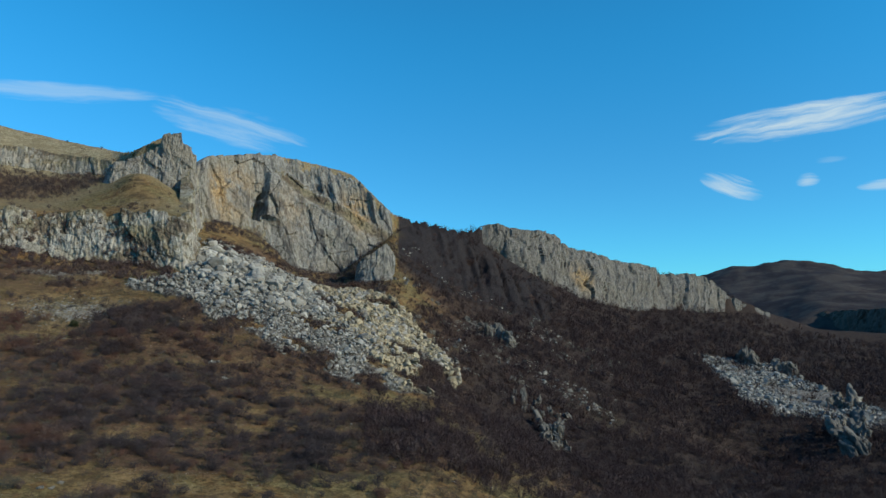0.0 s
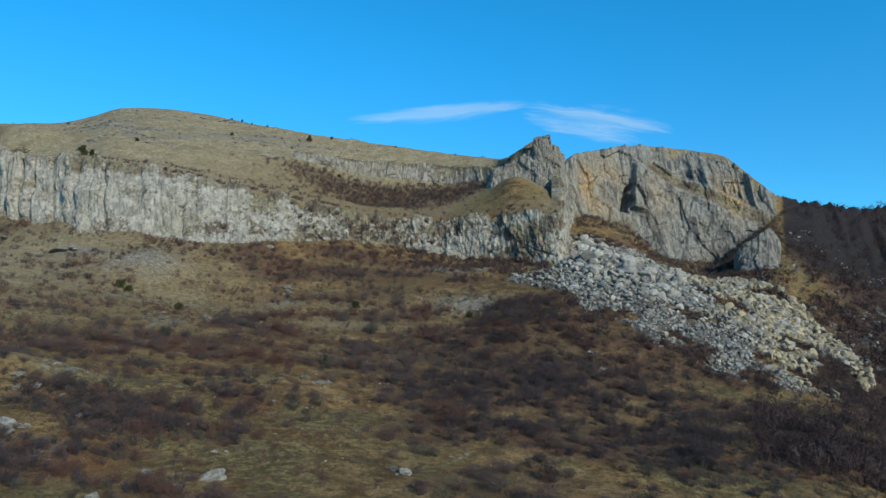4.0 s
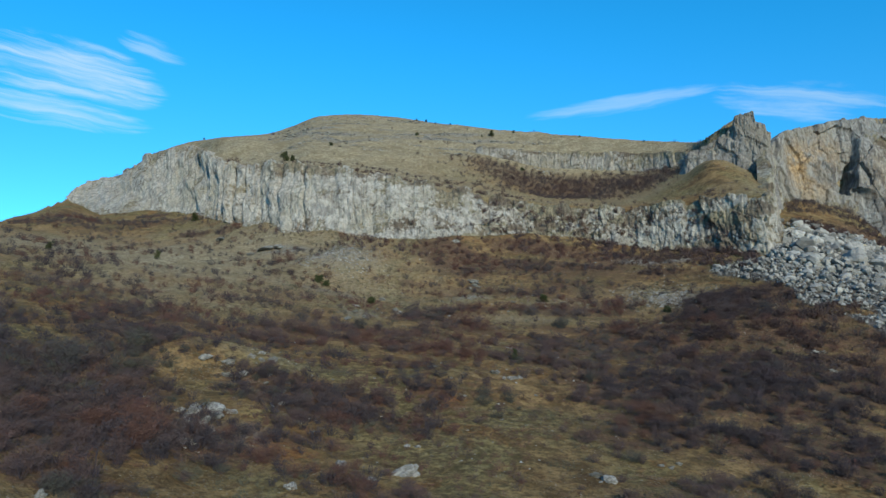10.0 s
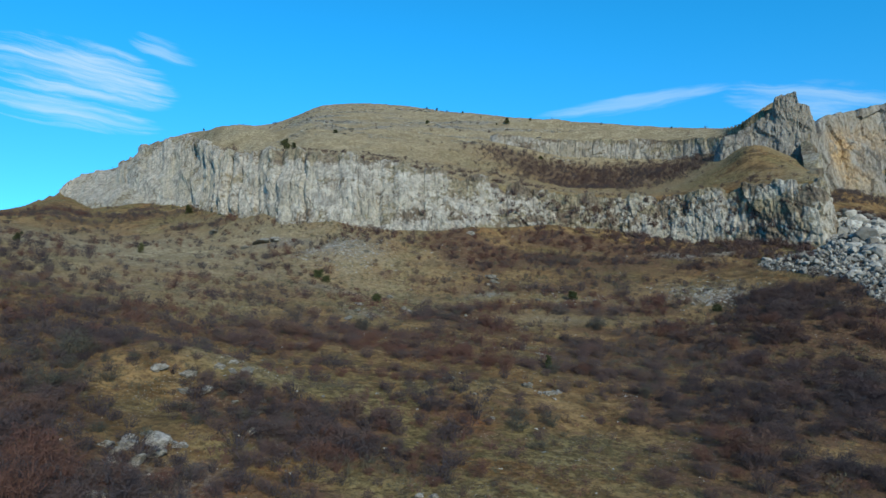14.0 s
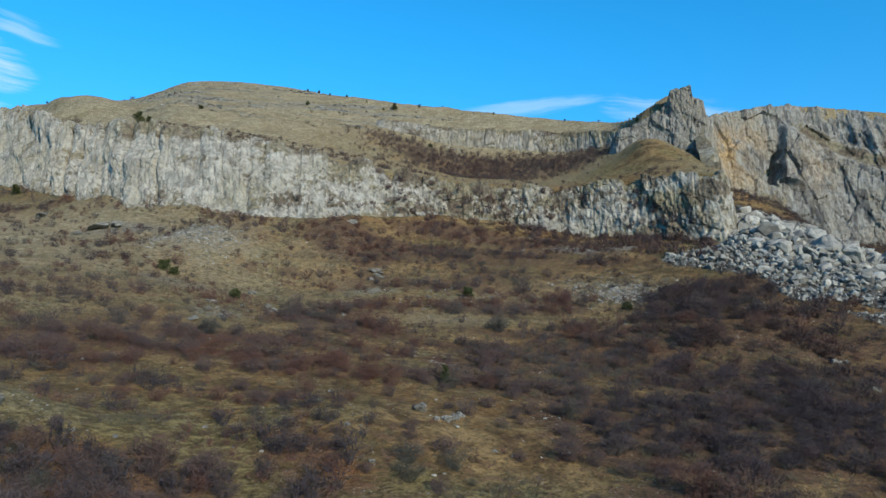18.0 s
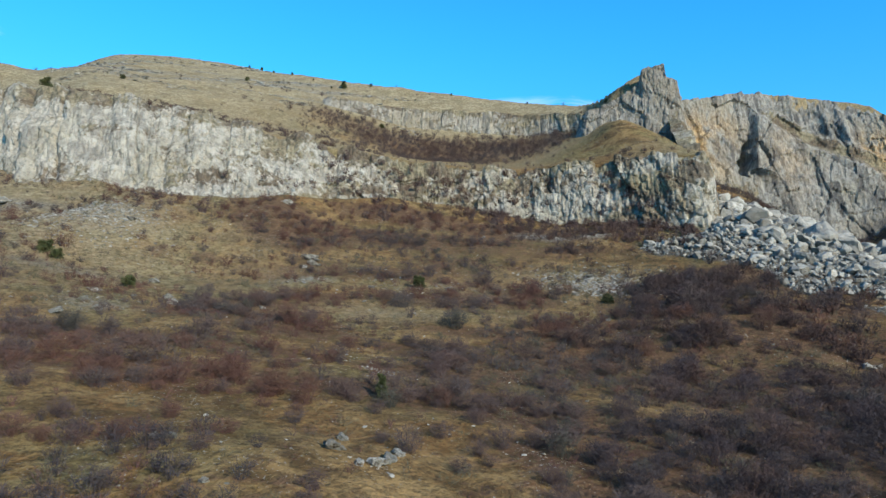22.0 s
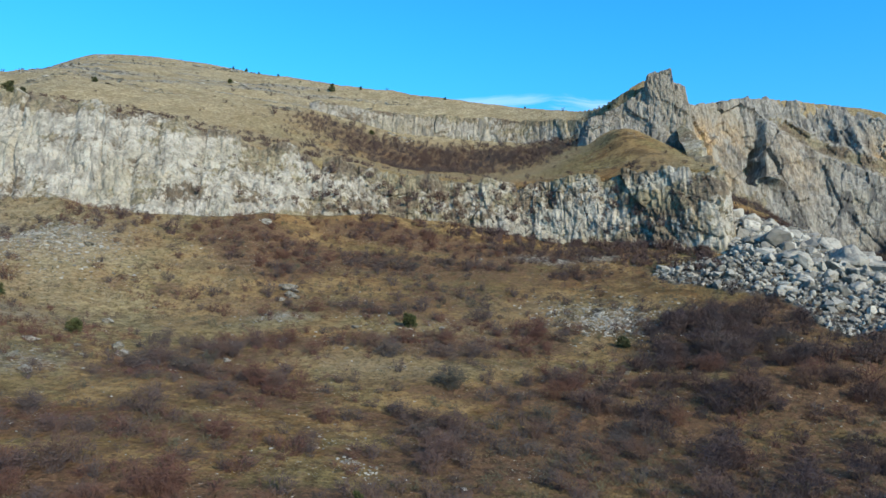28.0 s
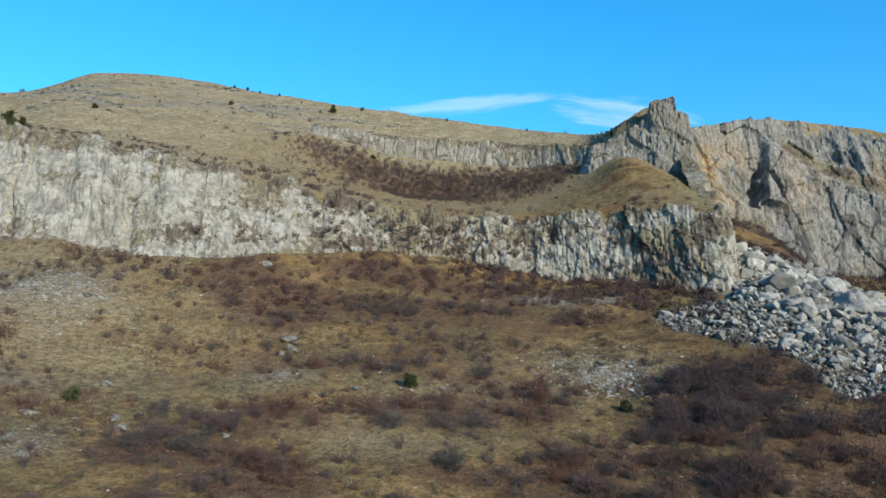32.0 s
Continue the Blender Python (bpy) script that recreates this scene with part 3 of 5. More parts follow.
HUMPS = [(194, 54, 20, 15, -9.0), (-8, 21, 8, 7, 1.6), (-36, 11, 11, 6, 2.6), (-27, -2, 5, 4, 0.9), (36, 70, 12, 6, 1.2), (-58, 98, 9, 7, 1.5), (60, 20, 10, 8, 1.5)]


def rough(x, y, d):
    """The small unevenness of the ground."""
    n = 0.75 * fbm(x / 17.0, y / 17.0, 0, 3, 3) + 0.16 * fbm(x / 3.1, y / 3.1, 0, 8, 3)
    n = n + 1.1 * np.clip((-42 - x) / 25, 0, 1) * fbm(x / 13.0, y / 13.0, 0, 33, 3) * (d < 300)
    return n * np.clip(d / 60.0, 0.2, 1.0) * np.clip(1.6 - d / 900, 0.6, 1.0) + np.clip((d - 330) / 300, 0, 6) * 2.5 * fbm(x / 60, y / 60, 0, 21, 4)


def height(x, y):
    """Height of the bare ground at x, y."""
    x, y = np.asarray(x, float), np.asarray(y, float)
    d = np.hypot(x - HX, y - HY)
    a = np.degrees(np.arctan2(x - HX, y - HY))
    f = (a + 180) / 0.1
    i = np.clip(np.floor(f).astype(int), 0, len(TAB_A) - 2)
    w = np.clip(f - i, 0, 1)
    w = np.where(i == _i - 1, np.round(w), w)
    D = TAB_D[:, i] * (1 - w) + TAB_D[:, i + 1] * w
    Z = TAB_Z[:, i] * (1 - w) + TAB_Z[:, i + 1] * w
    out = Z[-1].copy()
    for k in range(len(D) - 1):
        u = (d - D[k]) / np.maximum(D[k + 1] - D[k], 0.05)
        inside = (u >= 0) & (u < 1)
        u = np.clip(u, 0, 1)
        if k in STEPS:
            e = u ** np.where((k == 5) & (a > EDGE) & (a < 28.3), 9.0, STEPS[k])
        else:
            e = u
        out = np.where(inside, Z[k] + (Z[k + 1] - Z[k]) * e, out)
    # grassy aprons that climb the foot of the cliffs
    apron = np.clip(fbm(a / 5.0, a * 0, 0, 27, 2) + 0.2, 0, 1) * np.exp(-((d - D[5]) / np.where(d < D[5], 15.0, 4.0)) ** 2)
    out = out + np.where((a < EDGE - 0.6) & (a > -42), 2.4, np.where((a > 12.5) & (a < 27), 3.0, 0.0)) * apron
    for hx, hy, rx, ry, h in HUMPS:
        out = out + h * np.exp(-((x - hx) / rx) ** 2 - ((y - hy) / ry) ** 2)
    return out + rough(x, y, d)


def polar(a, d):
    return HX + d * np.sin(np.radians(a)), HY + d * np.cos(np.radians(a))


def edge_line(k, a):
    """Places on line k of the profile (5 cliff foot, 6 cliff top, 8 and 9 the upper band) at headings a."""
    d = np.array([np.interp(a, TAB_A, TAB_D[k])])[0]
    z = np.array([np.interp(a, TAB_A, TAB_Z[k])])[0]
    x, y = polar(a, d)
    return np.stack([x, y, z], -1)

# ---- ground ----
def build_ground():
    a = np.concatenate([np.arange(-180, -60, 4.0), np.arange(-60, -48, 0.8), np.arange(-48, 67, 0.2), np.arange(67, 80, 0.8), np.arange(80, 180, 4.0)])
    d = np.concatenate([[0.01, 8, 16, 24, 32], np.arange(38, 262, 0.8), np.arange(262, 352, 1.1), 352 * 1.022 ** np.arange(0, 119)])
    A, D = np.meshgrid(a, d)
    x, y = polar(A, D)
    z = height(x, y)
    gully = np.clip(1 - np.abs((A - 36) / 8), 0, 1) * np.clip(1 - np.abs((D - 350) / 75), 0, 1)
    u = (A * 7.0 + D * 0.10)
    z = z + gully * (7.5 * np.abs(vnoise(u * 0.22, D / 120, 0, 71)) + 3.5 * np.abs(vnoise(u * 0.6, D / 60, 0, 72)) - 3.5)
    verts = np.stack([x, y, z], -1).reshape(-1, 3)
    top = np.clip((z - 22) / 8, 0, 1) * (A < 12.2) * np.clip((D - np.interp(A, TAB_A, TAB_D[6]) + 3) / 6, 0, 1)
    dry = np.clip(top + gauss(x, y, [(-100, 90, 66, 42, 0.95), (-58, 98, 18, 10, 0.85), (-75, 50, 30, 16, 0.65), (-34, 13, 7, 4, 0.55), (-6, 72, 14, 6, 0.5), (6, 86, 16, 8, 0.45), (16, 96, 14, 8, 0.3), (-30, 88, 22, 9, 0.4)]), 0, 1)
    dry = np.where((A > 12.2) & (A < 28) & (z > 40), 0.8, dry)
    dry = dry * (1 - 0.8 * brush(x, y)) * (1 - gauss(x, y, [(38, 150, 22, 20, 1.0), (0, 165, 55, 24, 0.55)]))
    strata = np.clip(2.4 * fbm(A / 4 + D / 14, D / 3.5, 0, 95, 4) + 0.35, 0, 1) * np.exp(-((A + 17) / 11) ** 4) * np.exp(-((D - 292) / 24) ** 4)
    stony = np.maximum(scree_mask(x, y), gauss(x, y, [(-56, 99, 9, 7, 0.4), (22, 94, 9, 6, 0.25), (-20, 88, 4, 2, 0.5), (18, 122, 5, 2, 0.9), (28, 122, 4, 2, 0.7), (-38, 63, 4, 4, 0.5), (-24, -9, 4, 3, 0.5), (-75, 106, 9, 3, 0.8), (-50, 78, 8, 3, 0.4)]))
    east = east_fan(A, D)
    stony = np.maximum(np.maximum(stony, east), strata)
    # the west-facing slope below the crest: its shade is put into the ground colour
    dark_and_shade = np.clip(1.25 - np.abs((A - 34.5) / 7.5) ** 2, 0, 1) * np.clip(1.3 - np.abs((D - 350 - (A - 34) * 3) / 72) ** 2, 0, 1)
    dark_and_shade = np.clip(dark_and_shade * (2.0 + 1.2 * fbm(x / 30, y / 30, 0, 77, 3)), 0, 1) * (A > 28.4)
    # darker ground over the rest of the valley
    dark_and_shade = np.maximum(dark_and_shade, 0.8 * np.clip((A - 29) / 6, 0, 1) * np.clip((D - 105) / 50, 0, 1) * (1 - east))
    # shade in the gaps of the rockfall, painted on the ground beneath
    dark_and_shade = np.maximum(dark_and_shade, 0.6 * scree_mask(x, y))
    far = np.clip((D - 700) / 200, 0, 1)
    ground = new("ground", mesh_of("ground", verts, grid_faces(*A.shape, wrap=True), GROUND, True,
                                   {"dry": dry, "stony": stony, "brush": np.maximum(brush(x, y), gauss(x, y, [(4, 112, 42, 9, 0.6), (28, 60, 18, 10, 0.3), (20, 104, 20, 8, 0.35)])), "far": far, "dark_and_shade": dark_and_shade, "earth": gauss(x, y, [(-18.5, -10, 3.5, 2.5, 0.9), (-9.3, 13, 2.2, 1.5, 0.8), (-23, 9.5, 3, 2, 0.6), (-21, 6, 3, 1.5, 0.6)])}))
    tagged(ground, "dry grassy hillside with patches of rust-brown scrub and stones", "ground", kind="structure")


build_ground()


# ---- rock faces ----
def ribs(s, z, size=1.0, deep=1.0, seed=0):
    """How far a cliff of upright ribs and blocks stands out, in metres."""
    w = s + 1.3 * size * fbm(s / 7, z / 8, 0, seed + 1, 3)
    out = 1.5 * fbm(w / (11 * size), z / 30, 0, seed + 2, 3)
    d1, d2, v = cells(w / (2.4 * size), z / (12.0 * size), seed + 3)
    out = out + 1.5 * (v - 0.5) - 0.8 * np.exp(-(d2 - d1) / 0.09)
    d1, d2, v = cells(w / (0.95 * size) + 0.3 * v, z / (4.5 * size), seed + 4)
    out = out + 0.7 * (v - 0.5) - 0.4 * np.exp(-(d2 - d1) / 0.1)
    d1, d2, v = cells(s / (0.5 * size), z / (1.5 * size), seed + 6)
    return deep * (out + 0.28 * (v - 0.5) + 0.18 * fbm(s / 0.7, z / 1.2, 0, seed + 5, 3))


def crags(s, z, size=1.0, deep=1.0, seed=0):
    """A broken face of big slanting planes."""
    w, q = s + 0.35 * z, z - 0.2 * s
    d1, d2, v = cells(w / (9 * size), q / (12 * size), seed + 1)
    out = 1.9 * (v - 0.5) - 0.25 * np.exp(-(d2 - d1) / 0.06) + 1.4 * fbm(s / 20, z / 22, 0, seed + 7, 3)
    d1, d2, v = cells(w / (3.2 * size), q / (5.5 * size), seed + 2)
    out = out + 0.8 * (v - 0.5) - 0.14 * np.exp(-(d2 - d1) / 0.08)
    d1, d2, v = cells(s / (1.1 * size), z / (2.0 * size), seed + 3)
    return deep * (out + 0.34 * (v - 0.5) + 0.24 * fbm(s / 1.4, z / 1.8, 0, seed + 4, 4))


def rock_face(name, foot, top, step, stand, material, label, extra=None, ochre=None, turf=None, base=0.9, sink=2.0, jag=1.0, category="cliff"):
    """A cliff between the lines foot and top (arrays of places, west to east as seen from the valley), one mesh with a folded-back rim."""
    foot, top = np.asarray(foot, float), np.asarray(top, float)
    run = np.concatenate([[0], np.cumsum(np.hypot(*np.diff((foot + top)[:, :2] / 2, axis=0).T))])
    s = np.arange(0, run[-1], step)
    F = np.stack([np.interp(s, run, foot[:, c]) for c in range(3)], -1)
    T = np.stack([np.interp(s, run, top[:, c]) for c in range(3)], -1)
    F[:, 2] -= sink
    d1, d2, notch = cells(s / 3.1, s * 0, 77)
    T[:, 2] += (0.9 * fbm(s / 6, s * 0, 0, 78, 3) + 1.1 * (notch - 0.6)) * jag
    along = np.gradient((F + T)[:, :2] / 2, axis=0)
    k = max(3, int(6 / step))
    along = np.stack([np.convolve(np.pad(along[:, c], k, mode="edge"), np.ones(2 * k + 1) / (2 * k + 1), "valid") for c in (0, 1)], -1)
    along /= np.linalg.norm(along, axis=1)[:, None] + 1e-9
    out = np.stack([along[:, 1], -along[:, 0]], -1)
    tall = np.linalg.norm(T - F, axis=1).mean()
    v = np.linspace(0, 1, max(8, int(tall / step)))
    P = F[None] * (1 - v[:, None, None]) + T[None] * v[:, None, None]
    S = np.broadcast_to(s, P.shape[:2])
    lean = np.clip(np.hypot(*(T - F)[:, :2].T) / np.maximum((T - F)[:, 2], 1), 0, 1)
    up = 0.55 * lean
    e = stand(S, P[..., 2]) + base
    if extra is not None:
        e = e + extra(P[..., 0], P[..., 1], P[..., 2])
    ends = np.clip(np.minimum(S, run[-1] - S) / 3.0, 0, 1)
    e = e * (0.35 + 0.65 * ends) - (1 - ends) * 1.2
    P[..., 0] += out[None, :, 0] * e
    P[..., 1] += out[None, :, 1] * e
    P[..., 2] += up[None] * e
    rim = P[-1].copy()
    rim[:, :2] -= out * (2.5 + e[-1])[:, None]
    rim[:, 2] -= 0.7
    edge = P[-1].copy()
    edge[:, :2] -= out * 0.4
    edge[:, 2] += 0.25 * fbm(s / 2.0, s * 0, 0, 5, 3) + 0.1
    P = np.concatenate([P, edge[None], rim[None]], 0)
    x, y, z = P[..., 0], P[..., 1], P[..., 2]
    attrs = {"ochre": ochre(x, y, z) if ochre else 0 * x, "turf": turf(x, y, z, np.concatenate([v, [1, 1]])[:, None]) if turf else 0 * x}
    ob = new(name, mesh_of(name, P.reshape(-1, 3), grid_faces(*x.shape), material, False, attrs))
    return tagged(ob, label, category, kind="structure")


def turf_ledges(x, y, z, v):
    n = fbm(x / 9, y / 9, z / 5, 31, 4)
    low = np.clip((x + 30) / 30, 0, 1)
    rim = np.clip((v - 0.86 + 0.35 * fbm(x / 7, y / 7, 0, 35, 3)) / 0.16, 0, 1)
    foot = np.clip((0.16 - v + 0.30 * fbm(x / 9, y / 9, 0, 36, 3)) / 0.12, 0, 1)
    ledge = np.exp(-((z - 17 - 0.1 * x - 7 * fbm(x / 14, y / 14, 0, 38, 2)) / 1.6) ** 2) * low
    bare = np.interp(x, [-90, -66, -56, -20, 40], [-0.15, -0.25, 0.16, 0.28, 0.4])
    return np.clip(bare + 1.5 * n, 0, 0.9) + 0.75 * rim + 0.6 * foot + 0.5 * ledge


def soft(x, y, z, px, py, pz, rx, rz):
    return np.exp(-(((x - px) / rx) ** 2 + ((z - pz) / rz) ** 2) ** 1.2)


# the lower cliff runs from the end of the ridge to the corner and turns back towards the hollow
_a = np.arange(-41.2, 10.7, 0.1)
_foot = [(*polar(11.3, 194.5), 9.4), (*polar(11.9, 196.5), 10), (*polar(12.15, 205), 11.4), (*polar(12.15, 218), 15), (*polar(12.1, 232), 20.5), (*polar(12.1, 246), 25), (*polar(12.3, 258), 29), (*polar(12.7, 270), 31)]
_top = [(*polar(11.0, 199.5), 24.8), (*polar(11.45, 201), 25), (*polar(11.65, 207), 26.6), (*polar(11.65, 218), 31), (*polar(11.65, 232), 38), (*polar(11.65, 245), 48), (*polar(11.7, 255), 55), (*polar(11.9, 268), 57)]


def lower_ribs(s, z):
    flute = np.interp(s, [0, 110, 150, 200, 225], [0.2, 0.4, 1.0, 0.8, 0.15])
    w = s + 1.2 * fbm(s / 9, z / 14, 0, 141, 2)
    d1, d2, v = cells(s / 1.3, z / 1.7, 147)
    b1, b2, slab = cells((s + 0.5 * z) / 4.5, (z - 0.25 * s) / 8, 149)
    slabs = (1.2 * (slab - 0.5) - 0.2 * np.exp(-(b2 - b1) / 0.05)) * np.interp(s, [0, 200, 250, 300], [0.2, 0.35, 0.8, 1.0])
    knobs = 0.45 * (v - 0.5) - 0.22 * np.exp(-(d2 - d1) / 0.12)
    return (ribs(s, z, 1.0, 1.0, 100) * np.interp(s, [0, 90, 150, 185, 230, 290, 320, 360], [0.18, 0.18, 0.2, 0.22, 0.30, 0.40, 0.5, 0.6])
            + flute * (2.0 * np.abs(vnoise(w / 5.2, z / 45, 0, 143)) + 0.8 * np.abs(vnoise(w / 1.9, z / 30, 0, 144)))
            + slabs + knobs * np.interp(s, [0, 140, 185, 215, 270, 320], [0.4, 0.4, 0.6, 1.0, 1.0, 0.5]) + 1.4 * fbm(s / 16, z / 9 + s / 22, 0, 133, 3))


rock_face("lower_cliff", np.concatenate([edge_line(5, _a), np.array(_foot)]), np.concatenate([edge_line(6, _a), np.array(_top)]), 0.33, lower_ribs, ROCK,
          "long pale limestone cliff of upright ribs", turf=turf_ledges, jag=1.5)
_a = np.arange(-10.5, 7.5, 0.1)
rock_face("upper_cliff", edge_line(8, _a), edge_line(9, _a), 0.4, lambda s, z: ribs(s, z, 1.3, 0.42, 180), ROCK_BAND,
          "low grey limestone band under the hilltop", turf=turf_ledges, base=1.3, jag=0.5)
_a = np.arange(11.75, 28.3, 0.1)


def hollow(x, y, z):
    """The shaded notch left of the middle, the slab that throws its shade, and the slanting ledge above the slab."""
    left, right = 92.3 + 0.5 * (z - 38) + 1.0 * vnoise(z / 3, x * 0, 0, 415), 98.6 + 0.17 * (z - 38) + 0.9 * vnoise(z / 2.6, x * 0, 0, 418)
    cave = -6.5 * np.clip((x - left) / 1.2, 0, 1) * np.clip((right - x) / 0.7, 0, 1) * np.clip((z - 37.2) / 1.5, 0, 1) * np.clip((53.5 - z) / 2.0, 0, 1)
    edge = np.interp(z, [20, 37, 40, 60], [104.5, 101.5, 98.9, 101.8])
    slab = 3.4 * np.clip((58 - 0.62 * (x - 112) - z) / 4.5, 0, 1) * np.clip((x - edge) / np.interp(z, [34, 40], [7.0, 1.0]), 0, 1) * np.clip((150 - x) / 10, 0, 1)
    pillars = (1.1 * np.clip(np.abs(vnoise(x / 5.3, z / 60, 0, 411)) * 1.5, 0, 1) + 0.7 * np.abs(vnoise(x / 1.9, z / 25, 0, 412))) * np.clip((x - 108) / 6, 0, 1) * np.clip((z - 62 + 0.62 * (x - 112)) / 3, 0, 1)
    return cave + slab - 1.25 * pillars


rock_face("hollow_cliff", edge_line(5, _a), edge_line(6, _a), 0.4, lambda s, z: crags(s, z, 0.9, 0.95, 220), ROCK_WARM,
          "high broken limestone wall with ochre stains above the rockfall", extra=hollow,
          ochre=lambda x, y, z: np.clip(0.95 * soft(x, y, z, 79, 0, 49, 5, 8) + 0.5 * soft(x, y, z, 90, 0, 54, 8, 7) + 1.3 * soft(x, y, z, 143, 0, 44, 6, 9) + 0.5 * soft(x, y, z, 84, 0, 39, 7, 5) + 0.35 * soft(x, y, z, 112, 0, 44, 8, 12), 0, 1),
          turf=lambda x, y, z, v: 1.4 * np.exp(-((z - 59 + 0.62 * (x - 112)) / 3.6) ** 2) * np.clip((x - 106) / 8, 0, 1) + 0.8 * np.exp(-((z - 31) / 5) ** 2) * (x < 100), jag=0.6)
# the tower above the grass mound
_foot = [(33, 172, 44.5), (40, 169, 44), (46, 166.5, 42), (49.6, 165.3, 39), (50.4, 165, 38.5), (50.9, 164.8, 38), (53, 163.8, 36.8), (53.4, 163.6, 36.6), (56.3, 162.3, 34.5), (56.8, 162, 33), (59.2, 162, 31), (61, 163.5, 31), (64, 167, 31)]
_top = [(35, 174, 45.6), (41, 172.5, 47.9), (46, 172, 50.7), (49.6, 171.5, 53.4), (50.4, 171, 54.8), (50.9, 169.8, 57.6), (53, 169.6, 58.6), (53.4, 169.5, 58.0), (56.3, 169, 58.6), (56.8, 169, 55.2), (59.2, 168.5, 54.2), (60.0, 169, 50.5), (62.5, 172, 49)]
rock_face("rock_tower", _foot, _top, 0.3, lambda s, z: crags(s, z, 0.5, 0.6, 300) + 0.3 * ribs(s, z, 1.2, 1.0, 310), ROCK_GREY, "grey rock tower on the edge of the hollow", jag=0.35, sink=5.0)
_a = np.arange(35.2, 57.2, 0.1)
rock_face("far_cliff", edge_line(5, _a), edge_line(6, _a), 1.0, lambda s, z: ribs(s, z, 3.4, 1.4, 340) + 9 * fbm(s / 45, z / 60, 0, 349, 2), ROCK_SHADED,
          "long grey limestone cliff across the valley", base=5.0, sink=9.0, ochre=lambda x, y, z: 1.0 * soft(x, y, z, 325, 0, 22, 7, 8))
_foot = [(*polar(57.5, 935), -30), (*polar(60, 905), -28), (*polar(64.4, 845), -28), (*polar(70, 840), -28)]
_top = [(*polar(57.5, 950), -3), (*polar(61.4, 900), 4), (*polar(64.4, 850), 6), (*polar(70, 845), 4)]
rock_face("distant_cliff", _foot, _top, 2.5, lambda s, z: ribs(s, z, 5, 2.0, 380), ROCK_BROWN, "dark distant cliff below the far hill")
_foot = [(*polar(24.6, 250), 8), (*polar(26, 246), 7), (*polar(27.4, 246), 7), (*polar(28.2, 250), 9)]
_top = [(*polar(24.8, 256), 16), (*polar(26.2, 256), 20), (*polar(27.4, 259), 24), (*polar(28.2, 262), 20)]
rock_face("rock_spur", _foot, _top, 0.4, lambda s, z: crags(s, z, 0.5, 0.6, 420), ROCK_WARM, "pale rock spur below the wall of the hollow")

# ---- stones ----
def hull_rock(seed, points=14, flat=0.75, blocky=0.5):
    """An angular boulder about 1 m across, as arrays of places and triangles."""
    r = random.Random(seed)
    bm = bmesh.new()
    for _ in range(points):
        v = Vector((r.gauss(0, 1), r.gauss(0, 1), r.gauss(0, 1))).normalized()
        m = max(abs(v.x), abs(v.y), abs(v.z))
        v = v * (1 - blocky) + v / m * blocky * 0.8
        bm.verts.new((v.x * 0.5 * r.uniform(0.8, 1.1), v.y * 0.5 * r.uniform(0.7, 1), v.z * 0.5 * flat))
    bmesh.ops.convex_hull(bm, input=bm.verts)
    loose = [v for v in bm.verts if not v.link_faces]
    bmesh.ops.delete(bm, geom=loose, context="VERTS")
    bmesh.ops.triangulate(bm, faces=bm.faces)
    bm.verts.index_update()
    out = np.array([v.co[:] for v in bm.verts]), np.array([[v.index for v in f.verts] for f in bm.faces])
    bm.free()
    return out


def worn_rock(seed, flat=0.7, cuts=3, rough=1.0):
    """A larger boulder: the angular shape with broken, pitted faces."""
    v, f = hull_rock(seed, 20, flat, 0.75)
    bm = bmesh.new()
    vs = [bm.verts.new(p) for p in v]
    for t in f:
        bm.faces.new([vs[i] for i in t])
    bmesh.ops.subdivide_edges(bm, edges=bm.edges, cuts=cuts, use_grid_fill=True)
    bmesh.ops.triangulate(bm, faces=bm.faces)
    bmesh.ops.smooth_vert(bm, verts=bm.verts, factor=0.35, use_axis_x=True, use_axis_y=True, use_axis_z=True)
    for q in bm.verts:
        n = noise.noise(q.co * 3.1 + Vector((seed, 0, 0))) * 0.08 + noise.noise(q.co * 8 + Vector((0, seed, 0))) * 0.035
        q.co += q.co.normalized() * n * rough
    me = bpy.data.meshes.new("boulder")
    bm.to_mesh(me)
    bm.free()
    return me


ROCKS = [hull_rock(i, 10 + i % 6, (0.55, 0.7, 0.9)[i % 3], (0.3, 0.6)[i % 2]) for i in range(14)]
WORN = [worn_rock(i, (0.55, 0.72, 0.9)[i % 3]) for i in range(12)]
for _m in WORN:
    _m.materials.append(BLOCK)
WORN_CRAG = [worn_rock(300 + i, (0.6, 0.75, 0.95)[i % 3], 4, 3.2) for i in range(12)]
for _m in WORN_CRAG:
    _m.materials.append(ROCK_SHADED)
WORN_FIELD = [worn_rock(200 + i, (0.55, 0.75, 0.9, 0.65)[i % 4], 4, 2.6) for i in range(10)]
for _m in WORN_FIELD:
    _m.materials.append(STONE)


def turns(rng, n, tilt):
    """n random rotation matrices that lean at most tilt degrees or so."""
    z, a, b = rng.uniform(0, 2 * np.pi, n), np.radians(rng.normal(0, tilt / 2, n)), np.radians(rng.normal(0, tilt / 2, n))
    o, i = np.zeros(n), np.ones(n)
    Rz = np.stack([np.cos(z), -np.sin(z), o, np.sin(z), np.cos(z), o, o, o, i], -1).reshape(n, 3, 3)
    Rx = np.stack([i, o, o, o, np.cos(a), -np.sin(a), o, np.sin(a), np.cos(a)], -1).reshape(n, 3, 3)
    Ry = np.stack([np.cos(b), o, np.sin(b), o, i, o, -np.sin(b), o, np.cos(b)], -1).reshape(n, 3, 3)
    return Rx @ Ry @ Rz


